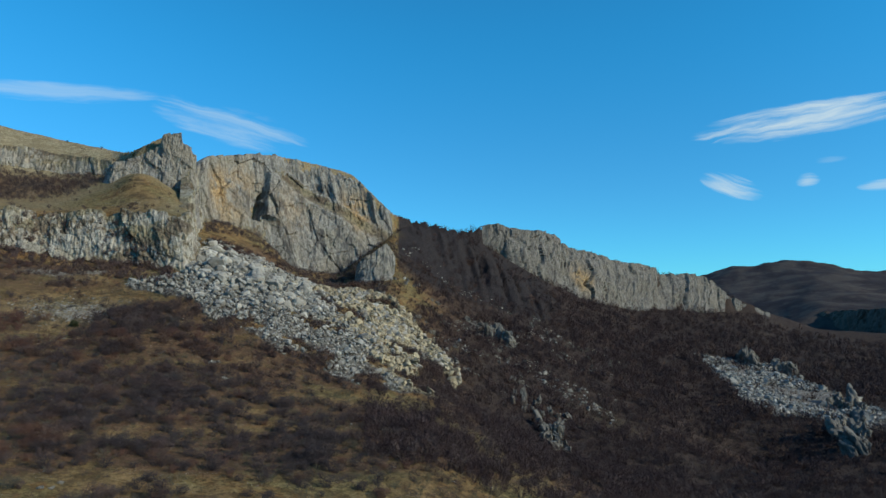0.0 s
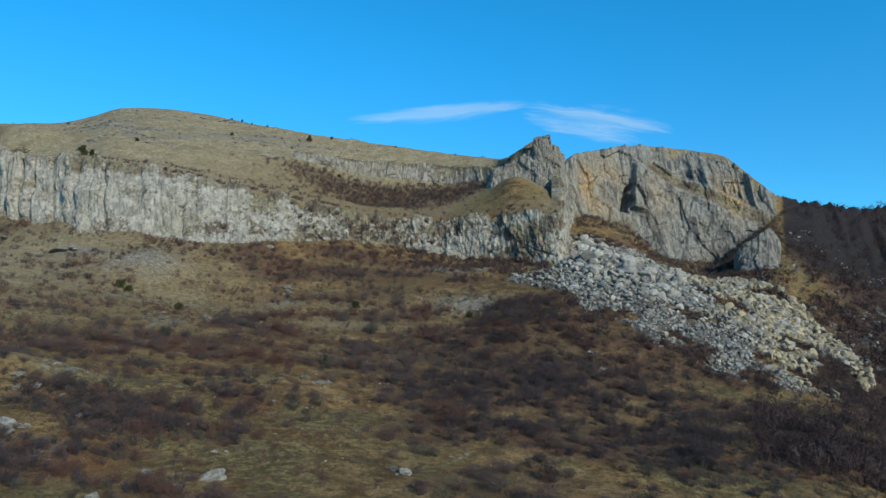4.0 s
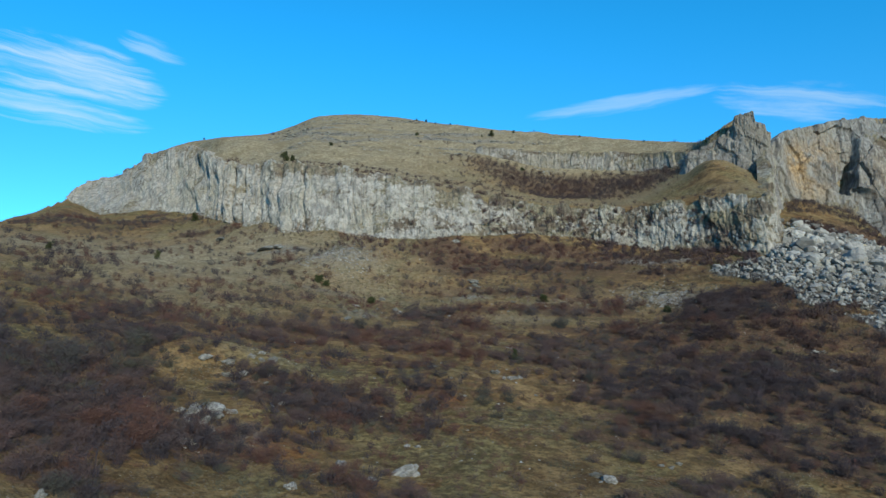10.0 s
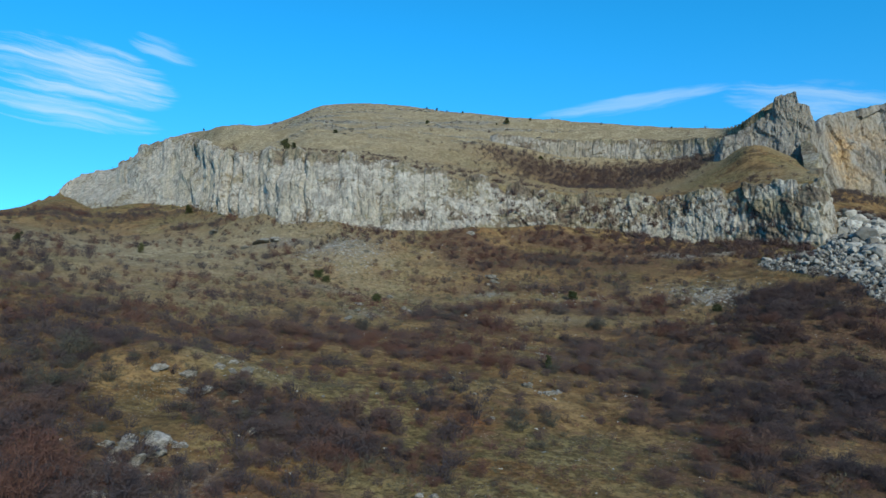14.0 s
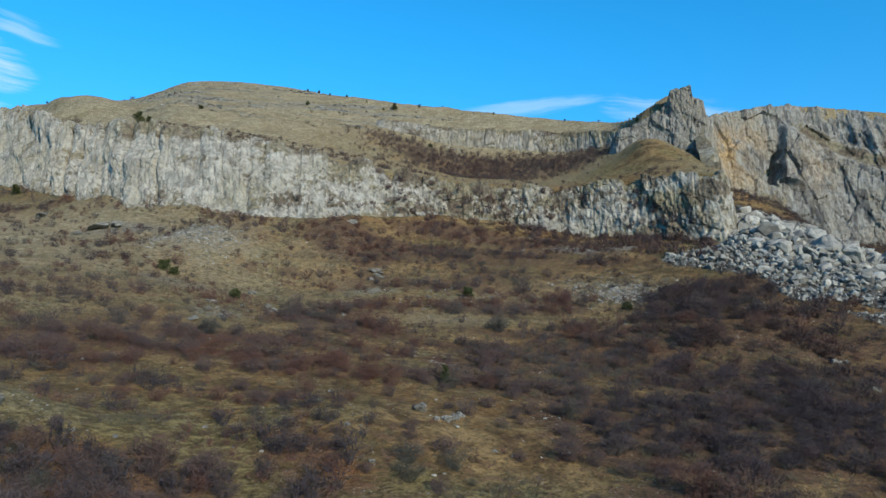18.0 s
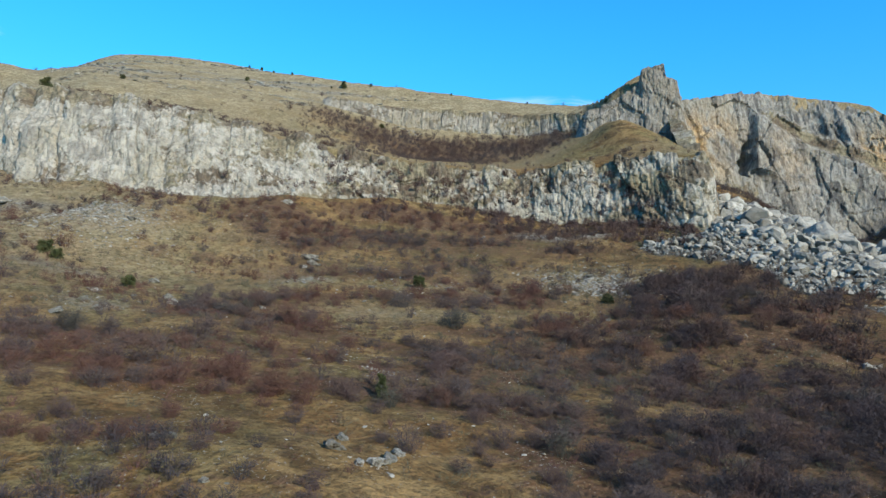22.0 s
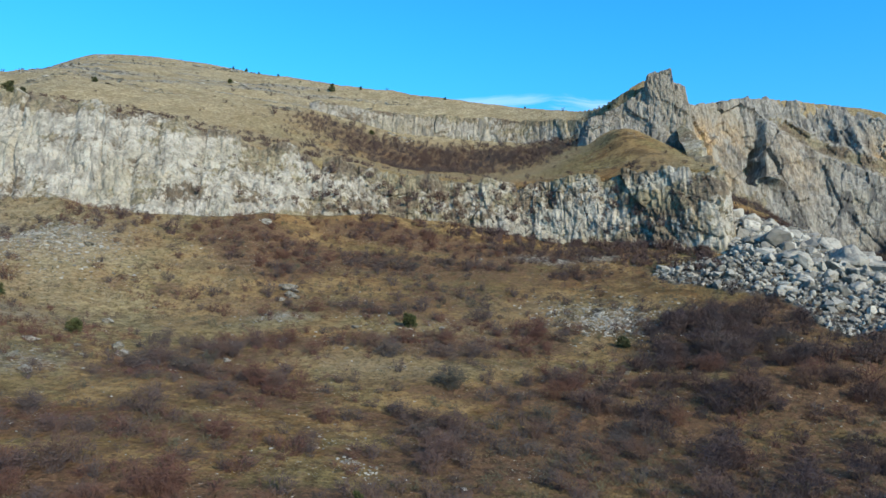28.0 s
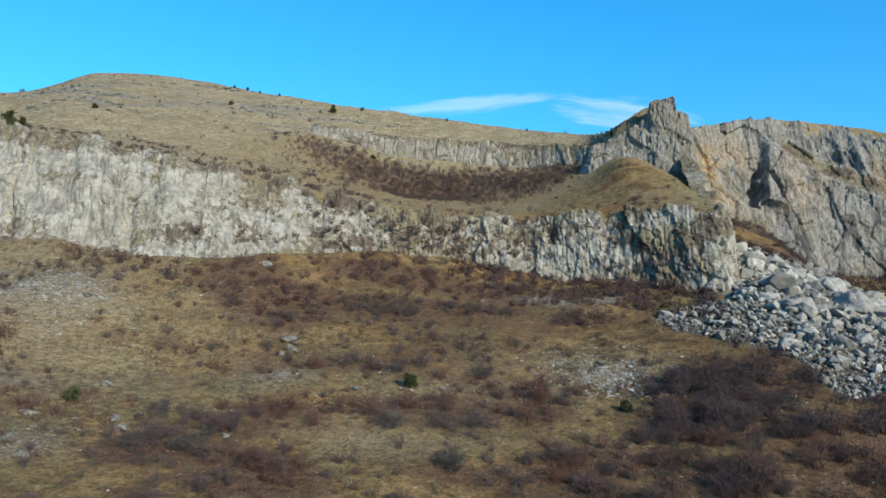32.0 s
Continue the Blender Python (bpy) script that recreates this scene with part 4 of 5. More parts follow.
def strewn(name, shapes, places, scale, rot, material, label, category, smooth=False):
    """Many copies of some small shapes, joined into one object of kind stuff. scale: one number or three for each."""
    V, F, base = [], [], 0
    scale = np.asarray(scale, float)
    scale = scale[:, None] * np.ones(3) if scale.ndim == 1 else scale
    which = np.arange(len(places)) % len(shapes)
    for k, (v, f) in enumerate(shapes):
        m = which == k
        if not m.any():
            continue
        w = np.einsum("nij,nkj->nki", rot[m], v[None] * scale[m][:, None, :]) + places[m][:, None, :]
        n = len(w)
        V.append(w.reshape(-1, 3))
        F.append((f[None] + (np.arange(n) * len(v))[:, None, None]).reshape(-1, 3) + base)
        base += n * len(v)
    ob = new(name, mesh_of(name, np.concatenate(V), np.concatenate(F), material, smooth))
    return tagged(ob, label, category, kind="stuff")


def on_ground(x, y, lift=0.0):
    return np.stack([x, y, height(x, y) + lift], -1)


rng = np.random.default_rng(5)


def boulder(x, y, size, seed, label, group, meshes, name="boulder", squash=1.0, sink=0.22, tilt=18):
    r = random.Random(seed)
    ob = new(name, meshes[seed % len(meshes)])
    z = float(height(np.array([x]), np.array([y]))[0])
    ob.matrix_world = Matrix.LocRotScale((x, y, z + size * squash * 0.35 - sink * size), Euler((radians(r.gauss(0, tilt)), radians(r.gauss(0, tilt)), r.uniform(0, 6.3))),
                                         Vector((size, size * r.uniform(0.75, 1.0), size * squash)))
    return tagged(ob, label, "boulder", group)


# the great blocks at the head of the rockfall
GREAT = [(56.5, 116.3, 5.2, 1.0), (65.2, 111.9, 6.2, 0.8), (59.5, 122, 4.6, 0.9), (63, 119.5, 4.0, 1.0), (52.5, 113.5, 4.2, 0.5), (55, 109, 4.6, 0.5), (60.5, 107, 4.0, 0.55), (67.5, 118, 4.8, 0.8),
         (71, 113, 4.6, 0.7), (74, 120, 5.0, 0.9), (70, 125, 5.4, 0.9), (64, 128, 4.4, 0.8), (58.5, 131, 4.2, 0.9), (77.5, 128, 4.8, 0.8), (80, 116, 4.2, 0.8), (66, 103, 3.6, 0.6),
         (53.5, 103.5, 3.8, 0.45), (73, 106, 3.6, 0.7), (61, 138, 5.0, 0.6), (66.5, 140, 4.0, 0.8), (84, 124, 4.4, 0.9)]
_r = random.Random(3)
GREAT = [(x, y, s * 1.3, q) for x, y, s, q in GREAT]
while len(GREAT) < 150:
    _a, _d = _r.uniform(12.0, 22), _r.uniform(172, 240)
    _x, _y = polar(_a, _d)
    if min((_x - g[0]) ** 2 + (_y - g[1]) ** 2 for g in GREAT) > 5:
        GREAT.append((float(_x), float(_y), _r.uniform(1.6, 4.2) * _r.uniform(0.8, 1.2), _r.uniform(0.5, 1.0)))
for _i, (_x, _y, _s, _q) in enumerate(GREAT):
    boulder(_x, _y, _s, _i, "huge angular grey limestone block at the head of the rockfall", "great blocks of the rockfall", WORN, name="rock_block", squash=_q, sink=0.12)


def scatter_scree():
    x, y = rng.uniform(25, 130, 90000), rng.uniform(40, 215, 90000)
    keep = scree_mask(x, y) > 0.5
    x, y = x[keep], y[keep]
    d, a = np.hypot(x - HX, y - HY), np.degrees(np.arctan2(x - HX, y - HY))
    head = np.clip((d - 168) / 25, 0, 1) * np.clip((a - 10.5) / 2.5, 0, 1)
    edge = np.clip((a - 22) / 5, 0, 1) * np.clip((d - np.interp(a, [22, 31], [170, 150])) / 12, 0, 1)
    size = np.exp(rng.normal(-0.85, 0.58, len(x))) * (1 + 1.1 * head + 0.7 * edge)
    big = np.argsort(-size * rng.uniform(0.8, 1.2, len(x)))[:310]
    big = [i for i in big if min((x[i] - g[0]) ** 2 + (y[i] - g[1]) ** 2 for g in GREAT) > 4][:220]
    for n, i in enumerate(big):
        boulder(float(x[i]), float(y[i]), float(min(size[i], 3.6)), 100 + n, "angular pale grey limestone boulder in the rockfall", "boulders of the rockfall", WORN,
                squash=float(rng.uniform(0.55, 1)))
    rest = np.setdiff1d(np.arange(len(x)), big)[:16000]
    rest = rest[size[rest] < 2.4]
    s = size[rest]
    at = on_ground(x[rest], y[rest], 0.05) + np.stack([0 * s, 0 * s, rng.uniform(0.0, 0.5, len(s)) * s], -1)
    rot = turns(rng, len(s), 60)
    # stones on the east edge take the sunlit tint
    warm = (a[rest] + rng.normal(0, 1.6, len(s)) + 4 * fbm(x[rest] / 12, y[rest] / 12, 0, 159, 2) - np.interp(d[rest], [140, 160, 180, 230], [27, 26.5, 25, 21]) > 0)
    strewn("scree", ROCKS, at[~warm], s[~warm] * 1.1, rot[~warm], BLOCK, "fan of broken pale grey limestone", "scree")
    strewn("ochre_scree", ROCKS, at[warm], s[warm] * 1.15, rot[warm], BLOCK_SUNLIT, "edge of broken limestone tinted warm as sunlit", "scree")


scatter_scree()


def scatter_east():
    """The second fan of rock across the valley, and stony patches on its slopes."""
    a, d = rng.uniform(51, 68, 16000), rng.uniform(255, 392, 16000)
    m = east_fan(a, d)
    x, y = polar(a, d)
    k = (rng.uniform(0, 1, len(a)) < m) & (fbm(x / 14, y / 14, 0, 93, 3) < 0.25)
    x, y = x[k], y[k]
    s = np.exp(rng.normal(0.1, 0.5, len(x)))
    strewn("far_scree", ROCKS, on_ground(x, y, 0.2), s, turns(rng, len(s), 45), BLOCK, "fan of grey rock across the valley", "scree")


scatter_east()


def ravine_stones():
    a, d = rng.uniform(27, 46, 9000), rng.uniform(185, 310, 9000)
    x, y = polar(a, d)
    k = fbm(x / 13, y / 13, 0, 161, 3) > rng.uniform(0.12, 0.6, len(a))
    x, y = x[k][:900], y[k][:900]
    s = np.exp(rng.normal(-0.1, 0.42, len(x)))
    strewn("ravine_stones", ROCKS, on_ground(x, y, 0.1), s, turns(rng, len(s), 45), BLOCK, "pale stones in the scrub of the ravine", "stones")


ravine_stones()
# heading, distance, how many, spread, size, tallness: crags that stand out of the scrub
OUTCROPS = [(35.3, 252, 16, 7, 4.0, 0), (36.2, 246, 9, 5, 4.5, 1), (32.0, 236, 8, 6, 2.6, 0), (30.2, 222, 7, 5, 2.4, 0), (40.4, 172, 10, 4, 3.0, 1), (41.0, 166, 10, 3.5, 2.8, 1),
            (38.5, 190, 7, 5, 2.4, 1), (43.0, 190, 6, 6, 2.4, 0), (42, 285, 16, 14, 2.6, 0), (44.5, 285, 14, 12, 2.4, 0), (55.6, 380, 10, 9, 6.0, 1), (58.0, 372, 10, 8, 6.0, 1), (61.8, 300, 10, 8, 5.0, 1),
            (30.6, 186, 12, 7, 2.6, 0), (31.6, 196, 8, 6, 2.4, 0), (36.5, 232, 8, 8, 2.6, 0), (38.5, 224, 12, 16, 1.5, 0), (35, 215, 8, 12, 1.4, 0), (39, 182, 8, 6, 2.0, 1), (28.6, 205, 8, 5, 2.2, 0), (26.5, 236, 10, 6, 2.4, 0), (29.5, 255, 10, 8, 2.6, 0), (38.2, 205, 6, 5, 2.6, 0)]
_n = 0
for _a, _d, _k, _r, _s, _tall in OUTCROPS:
    for _j in range(_k):
        _x, _y = polar(_a, _d)
        _x, _y = _x + rng.normal(0, _r * 0.5), _y + rng.normal(0, _r * 0.5)
        _n += 1
        boulder(float(_x), float(_y), float(_s * rng.uniform(0.5, 1.15)), 500 + _n, "weathered grey limestone crag standing in bare scrub", "crags in the ravine", WORN_CRAG, name="crag",
                squash=float(rng.uniform(1.3, 2.2) if _tall else rng.uniform(0.6, 1.2)), tilt=12)
# the fin of rock at the foot of the second rockfall
for _i in range(22):
    _a, _d, _s = 60.9 + 1.9 * rng.uniform() ** 0.7, rng.uniform(224, 262), rng.uniform(3.5, 6.0)
    boulder(*(float(v) for v in polar(_a, _d)), _s, 902 + 7 * _i, "dark limestone pinnacle of a rock fin in bare scrub", "crags in the ravine", WORN_CRAG, name="crag", squash=float(rng.uniform(1.1, 2.0)), sink=0.1, tilt=12)
# x, y, size: single stones on the grass
FIELD = [(-29, 9.1, 1.7), (-30.2, 8.0, 1.0), (-27.2, -7, 2.4), (-24.8, -14.1, 2), (-7.4, -10, 2.4), (-8.5, -2.8, 0.9), (-9.3, -3.2, 0.8), (-12.8, -10.7, 1.4), (-9.5, -12.8, 0.9),
         (8.7, -5.5, 1.6), (7.6, -4.4, 1.1), (13.3, 1.4, 0.8), (14.1, 1.1, 0.7), (14.9, 2.3, 0.7), (-2.8, 25.3, 1.3), (-22.6, 2, 0.9), (42.4, 51.8, 1.7), (42.3, 60.4, 1.9), (43.6, 61, 1.2)]
FIELD += [(-80.4, 106, 5.5), (-77, 107, 4.2), (-102, 119.5, 3.6), (-22.8, -29.7, 1.3), (-22.1, -32.3, 1), (-13.6, -18.6, 1.3), (-13.4, 23.4, 1.2), (-14.2, 23.9, 0.8), (-5.6, 25, 1.4),
          (-3.3, 24.1, 1.3), (-2.4, 26.9, 1.0), (-4.1, 23.6, 0.9), (-31.8, 69.6, 1.9), (-40.8, 69.7, 1.4), (-38.9, 63.5, 1.5), (-35.7, 60.3, 1.4), (-21.7, 98.1, 2.4), (21.2, 95.2, 2.0)]
FIELD += [(17.5, 86.1, 1.2), (-10.5, 84, 1.2), (-37.9, 56.2, 1.8), (-5.6, 28.1, 1), (-27.8, -5.2, 2), (-27.1, -10.3, 1.8), (-25.5, -13, 1.1), (-28.4, -4, 1.5), (-29, -8.4, 1.6),
          (5.4, 22.2, 0.7), (-19.3, 17, 0.6), (-9.9, 18.6, 0.6), (-7.4, 14.4, 0.6), (-20.4, 97, 1.4), (-22.8, 99, 1.5), (-84, 104.5, 2.6), (-50, 98, 1.6), (-36.8, 70.6, 0.9)]
FIELD = [q for q in FIELD if not (-38 < q[0] < -21 and -15 < q[1] < 13)]
FIELD += [(-29.7, 10.4, 1.8), (-33.4, 6.9, 1.5), (-36.2, 6.5, 2.1), (-32.5, 5.1, 1.3), (-31.1, 5.9, 1.4), (-28.2, 5.8, 0.9), (-26.3, 7.4, 0.9), (-25.9, 5.5, 0.9), (-23.3, 3.8, 1.0), (-28, -4.9, 2.6),
          (-28.9, -6.6, 1.9), (-24, 1.3, 1.0), (-31.5, 11, 1.2), (-30.6, 9.5, 1.0), (-31.8, 9.2, 1.1), (-29.6, -3.9, 0.9), (-28, -6.6, 1.2), (-28.6, 7.4, 0.8), (-27.2, -8, 1.8), (-24.8, -14.1, 2),
          (-33.3, 71.8, 1.9), (-39.3, 81.9, 1.6), (-37, 89.5, 0.9), (-19.7, 87.9, 1.3), (-0.2, 85.3, 1.0), (-41.4, 69.9, 1.2), (-22.8, 75.8, 1.2), (-21.3, 69.4, 1.0), (21.8, 96.7, 2.0), (6.6, 121, 1.0),
          (-30, 116.9, 2.4), (18.9, 71.9, 0.8), (-10.4, 75.6, 0.8), (-29.5, -5.8, 2.2), (-27.2, -6.2, 2.0), (-28.8, -8.2, 1.6), (-26.4, -4.4, 1.5), (-29.9, -7.4, 1.3), (-27.9, -9.3, 1.4), (-26.8, -9.6, 1.1), (-20.9, 95.7, 1.9), (-19.7, 94.9, 1.1), (-21.8, 94.4, 1.2)]
for _i, (_x, _y, _s) in enumerate(FIELD):
    boulder(_x, _y, _s, 1000 + _i, "pale weathered limestone boulder half sunk in dry grass", "boulders on the slope", WORN_FIELD, squash=0.7 if _s < 2.5 else 0.5, sink=0.18 if _s < 2.5 else 0.06, tilt=10)


def scatter_stones():
    P = []
    for px, py, r, n in [(-56, 98, 9, 1500), (22, 93, 8, 1500), (-8, 84, 12, 260), (26, 119, 7, 240), (-44, 111, 14, 420), (-10, 80, 44, 800), (-4, 30, 30, 330), (19, 122, 5, 350), (28, 122, 4, 200), (-20, 88, 4, 160), (-9, 88, 5, 140), (0, 86, 4, 120), (-38, 64, 5, 160), (20, 70, 7, 160), (-5, -6, 24, 130), (40, 62, 14, 200),
                         (-60, 60, 40, 220), (-9.9, 52.2, 1.2, 45), (-8.6, 50.7, 1.2, 45), (-7.3, 49.1, 1.2, 45), (-6.1, 47.5, 1.2, 45), (-4.8, 46.0, 1.2, 45), (48, 78, 12, 200), (-24, -6, 9, 200), (-30, 10, 9, 160), (30, 20, 40, 200)]:
        P.append(np.stack([rng.normal(px, r * 0.6, n), rng.normal(py, r * 0.5, n)], -1))
    many = [0.5 if i < 2 else 0.0 for i, q in enumerate(P) for _ in q]
    P, many = np.concatenate(P), np.array(many)
    keep = (fbm(P[:, 0] / 4, P[:, 1] / 3, 0, 157, 3) + many > rng.uniform(-0.3, 0.35, len(P)))
    P = P[keep]
    s = np.exp(rng.normal(-1.6, 0.42, len(P)) + many[keep])
    strewn("field_stones", ROCKS, on_ground(P[:, 0], P[:, 1], 0.0), np.stack([s * 1.2, s * 1.1, s * 0.75], -1), turns(rng, len(P), 25), BLOCK, "small pale stones scattered in the grass", "stones")


scatter_stones()


def hill_rocks():
    """Pale ribs of bedrock that break through the grass of the hilltop."""
    a, d = rng.uniform(-27, -4, 9000), rng.uniform(262, 330, 9000)
    m = (fbm(a / 4 + d / 14, d / 3.5, 0, 95, 4) > 0.12) & (d > np.interp(a, TAB_A, TAB_D[6]) + 25)
    a, d = a[m][:2000], d[m][:2000]
    x, y = polar(a, d)
    s = np.exp(rng.normal(-0.3, 0.42, len(a)))
    strewn("hill_rocks", ROCKS, on_ground(x, y, 0.0), np.stack([s * 1.5, s, s * 0.5], -1), turns(rng, len(a), 14), BLOCK, "low pale rock ribs breaking through dry grass", "stones")


hill_rocks()


# ---- shrubs ----
def twig_shape(seed, stems, fine, width, spread=0.5):
    """A leafless shrub about 1 m across and 1 m high: bent stems that fork into fine twigs."""
    r = np.random.default_rng(seed)
    V, F = [], []

    def blade(p, q, w):
        d = q - p
        side = np.cross(d, r.normal(0, 1, 3))
        side = side / (np.linalg.norm(side) + 1e-9) * w
        i = len(V)
        V.extend([p - side, p + side, q])
        F.append([i, i + 1, i + 2])

    for _ in range(stems):
        a = r.uniform(0, 2 * np.pi)
        lean = spread * np.sqrt(r.uniform(0, 1))
        base = np.array([np.cos(a), np.sin(a), 0]) * lean * 0.35 + np.array([0, 0, -0.06])
        top = np.array([np.cos(a) * lean, np.sin(a) * lean, r.uniform(0.55, 1.0) * np.sqrt(max(0.08, 1 - (lean / spread) ** 2 * 0.75))])
        top[:2] += r.normal(0, 0.05, 2)
        mid = base * 0.45 + top * 0.55 + np.append(r.normal(0, 0.05, 2), 0.06)
        blade(base, mid, width * 1.1)
        blade(mid, top, width)
        for _ in range(fine):
            t = r.uniform(0.2, 1.0)
            p = mid + (top - mid) * t if r.uniform() < 0.7 else base + (mid - base) * t
            blade(p, p + np.append(r.normal(0, 0.13, 2), r.uniform(0.02, 0.2)), width * 0.75)
    return np.array(V), np.array(F)


SHRUB = [twig_shape(i, 80, 8, 0.0064) for i in range(6)]
SHRUB_MID = [twig_shape(10 + i, 28, 6, 0.0125) for i in range(6)]
SHRUB_VALLEY = [twig_shape(30 + i, 17, 3, 0.02) for i in range(6)]
SHRUB_RAVINE = [twig_shape(50 + i, 26, 4, 0.0125) for i in range(6)]
SHRUB_FAR = [twig_shape(20 + i, 20, 5, 0.026) for i in range(6)]
SHRUB_LOW = [twig_shape(40 + i, 16, 3, 0.014, 0.6) for i in range(5)]


def grow(n, x0, x1, y0, y1, seed):
    """n places where scrub grows, thicker in the thickets."""
    r = np.random.default_rng(seed)
    x, y = r.uniform(x0, x1, n), r.uniform(y0, y1, n)
    b = brush(x, y)
    d, a = np.hypot(x - HX, y - HY), np.degrees(np.arctan2(x - HX, y - HY))
    cliff = (d > np.interp(a, TAB_A, TAB_D[5]) - 1.5) & (d < np.interp(a, TAB_A, TAB_D[6]) + 2)
    k = (r.uniform(0, 1, n) < b ** 1.3) & ~cliff & (np.hypot(x - HX, y - HY) > 25)
    return x[k], y[k], b[k], r


def shrub_sets():
    x, y, b, r = grow(22000, -200, 80, -38, 165, 7)
    kind = vnoise(x / 14, y / 14, 0, 55) + r.normal(0, 0.35, len(x))
    size = np.exp(r.normal(0.45, 0.28, len(x))) * (0.75 + 0.5 * b) * (1 + 0.45 * gauss(x, y, [(38, 78, 20, 16, 1.0)]))
    tall = size * r.uniform(0.55, 0.85, len(x))
    near = np.where((np.abs(x + 2) < 42) & (y > -14) & (y < 92) & (size > 1.1))[0]
    near = near[np.argsort(-size[near])][:300]
    protos = {}
    for k, mat in enumerate((TWIG, TWIG_RED, TWIG_GREY, TWIG_DUSK)):
        for j, (v, f) in enumerate(SHRUB):
            protos[k, j] = mesh_of("shrub", v, f, mat)
    words = ("bare purple-brown shrub of fine twigs on the slope", "bare rust-brown shrub of fine twigs on the slope", "bare grey shrub of fine twigs on the slope", "bare dark purple shrub of fine twigs on the slope")
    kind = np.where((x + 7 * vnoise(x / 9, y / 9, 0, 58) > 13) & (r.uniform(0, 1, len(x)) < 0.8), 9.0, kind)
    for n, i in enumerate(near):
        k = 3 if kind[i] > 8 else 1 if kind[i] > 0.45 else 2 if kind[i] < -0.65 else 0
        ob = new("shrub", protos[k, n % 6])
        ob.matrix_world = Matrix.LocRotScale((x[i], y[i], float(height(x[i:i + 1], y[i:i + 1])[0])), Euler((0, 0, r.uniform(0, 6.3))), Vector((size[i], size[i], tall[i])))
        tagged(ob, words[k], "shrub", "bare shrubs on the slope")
    rest = np.setdiff1d(np.arange(len(x)), near)
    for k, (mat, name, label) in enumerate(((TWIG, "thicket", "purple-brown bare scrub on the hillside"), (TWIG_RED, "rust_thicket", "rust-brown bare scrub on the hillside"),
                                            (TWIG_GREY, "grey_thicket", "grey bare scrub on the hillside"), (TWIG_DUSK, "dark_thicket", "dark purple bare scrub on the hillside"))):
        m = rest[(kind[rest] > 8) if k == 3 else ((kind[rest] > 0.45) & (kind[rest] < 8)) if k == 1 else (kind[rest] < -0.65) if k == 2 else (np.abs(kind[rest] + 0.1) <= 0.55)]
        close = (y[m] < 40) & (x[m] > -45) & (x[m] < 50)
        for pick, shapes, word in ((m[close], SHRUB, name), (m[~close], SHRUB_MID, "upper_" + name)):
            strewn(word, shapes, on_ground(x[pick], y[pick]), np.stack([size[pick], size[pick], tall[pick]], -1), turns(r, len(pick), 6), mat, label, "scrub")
    # low heath between them
    x, y, b, r = grow(10000, -190, 85, -38, 150, 8)
    x, y = x + r.normal(0, 2.5, len(x)), y + r.normal(0, 2.5, len(y))
    s = r.uniform(0.5, 1.1, len(x))
    strewn("heath", SHRUB_LOW, on_ground(x, y), np.stack([s, s, s * 0.45], -1), turns(r, len(x), 8), TWIG_RED, "low rust-brown heath", "scrub")
    # the closed thicket round the knoll
    x, y, b, r = grow(3000, -62, -8, -36, 26, 14)
    s = np.exp(r.normal(0.3, 0.3, len(x)))
    strewn("knoll_thicket", SHRUB_MID, on_ground(x, y), np.stack([s, s, s * 0.75], -1), turns(r, len(x), 8), TWIG_DUSK, "dark purple bare scrub round the rocky knoll", "scrub")
    # small bushes over all of the slope, in drifts
    x, y = r.uniform(-75, 70, 30000), r.uniform(-30, 122, 30000)
    drift = fbm(x / 7, y / 4, 0, 151, 4)
    open_grass = gauss(x, y, CLEAR)
    k = (r.uniform(-0.35, 0.38, len(x)) < drift) & (r.uniform(0, 1, len(x)) > 0.8 * open_grass) & (scree_mask(x, y) < 0.5)
    x, y, drift = x[k][:11500], y[k][:11500], drift[k][:11500]
    s = np.exp(r.normal(-0.22, 0.33, len(x)))
    tone = vnoise(x / 6, y / 5, 0, 153) + r.normal(0, 0.3, len(x)) - 0.45 * np.clip((x - 4) / 8, 0, 1)
    for m, mat, name, label in ((tone > 0.35, TWIG_CRIMSON, "crimson_scrub", "low crimson-brown bushes in the grass"), ((tone <= 0.35) & (tone > -0.15), TWIG, "low_scrub", "low purple-brown bushes in the grass"),
                                (tone <= -0.15, TWIG_OLIVE, "olive_scrub", "low olive-grey bushes in the grass")):
        strewn(name, SHRUB_LOW, on_ground(x[m], y[m]), np.stack([s[m], s[m], s[m] * 0.62], -1), turns(r, int(m.sum()), 10), mat, label, "scrub")
    # single bushes on the open grass below the west end of the cliff
    x, y = r.uniform(-190, -44, 5200), r.uniform(4, 150, 5200)
    k = (fbm(x / 15, y / 9, 0, 155, 3) > r.uniform(-0.1, 0.7, len(x))) & (np.hypot(x - HX, y - HY) < np.interp(np.degrees(np.arctan2(x - HX, y - HY)), TAB_A, TAB_D[5]) - 3)
    x, y = x[k], y[k]
    s = np.exp(r.normal(0.35, 0.38, len(x)))
    m = r.uniform(0, 1, len(x)) < 0.6
    for m, mat, name, label in ((m, TWIG_DUSK, "scattered_bushes", "dark bare bushes scattered over dry grass"), (~m, TWIG_RED, "scattered_rust_bushes", "rust-brown bare bushes scattered over dry grass")):
        strewn(name, SHRUB_MID, on_ground(x[m], y[m]), np.stack([s[m], s[m], s[m] * 0.7], -1), turns(r, int(m.sum()), 6), mat, label, "scrub")
    # the bench above the cliff
    x, y, b, r = grow(9000, -70, 45, 160, 205, 9)
    s = np.exp(r.normal(0.35, 0.3, len(x)))
    strewn("bench_thicket", SHRUB_VALLEY, on_ground(x, y), np.stack([s, s, s * 0.7], -1), turns(r, len(x), 6), TWIG, "purple-brown scrub in the hollow above the cliff", "scrub")


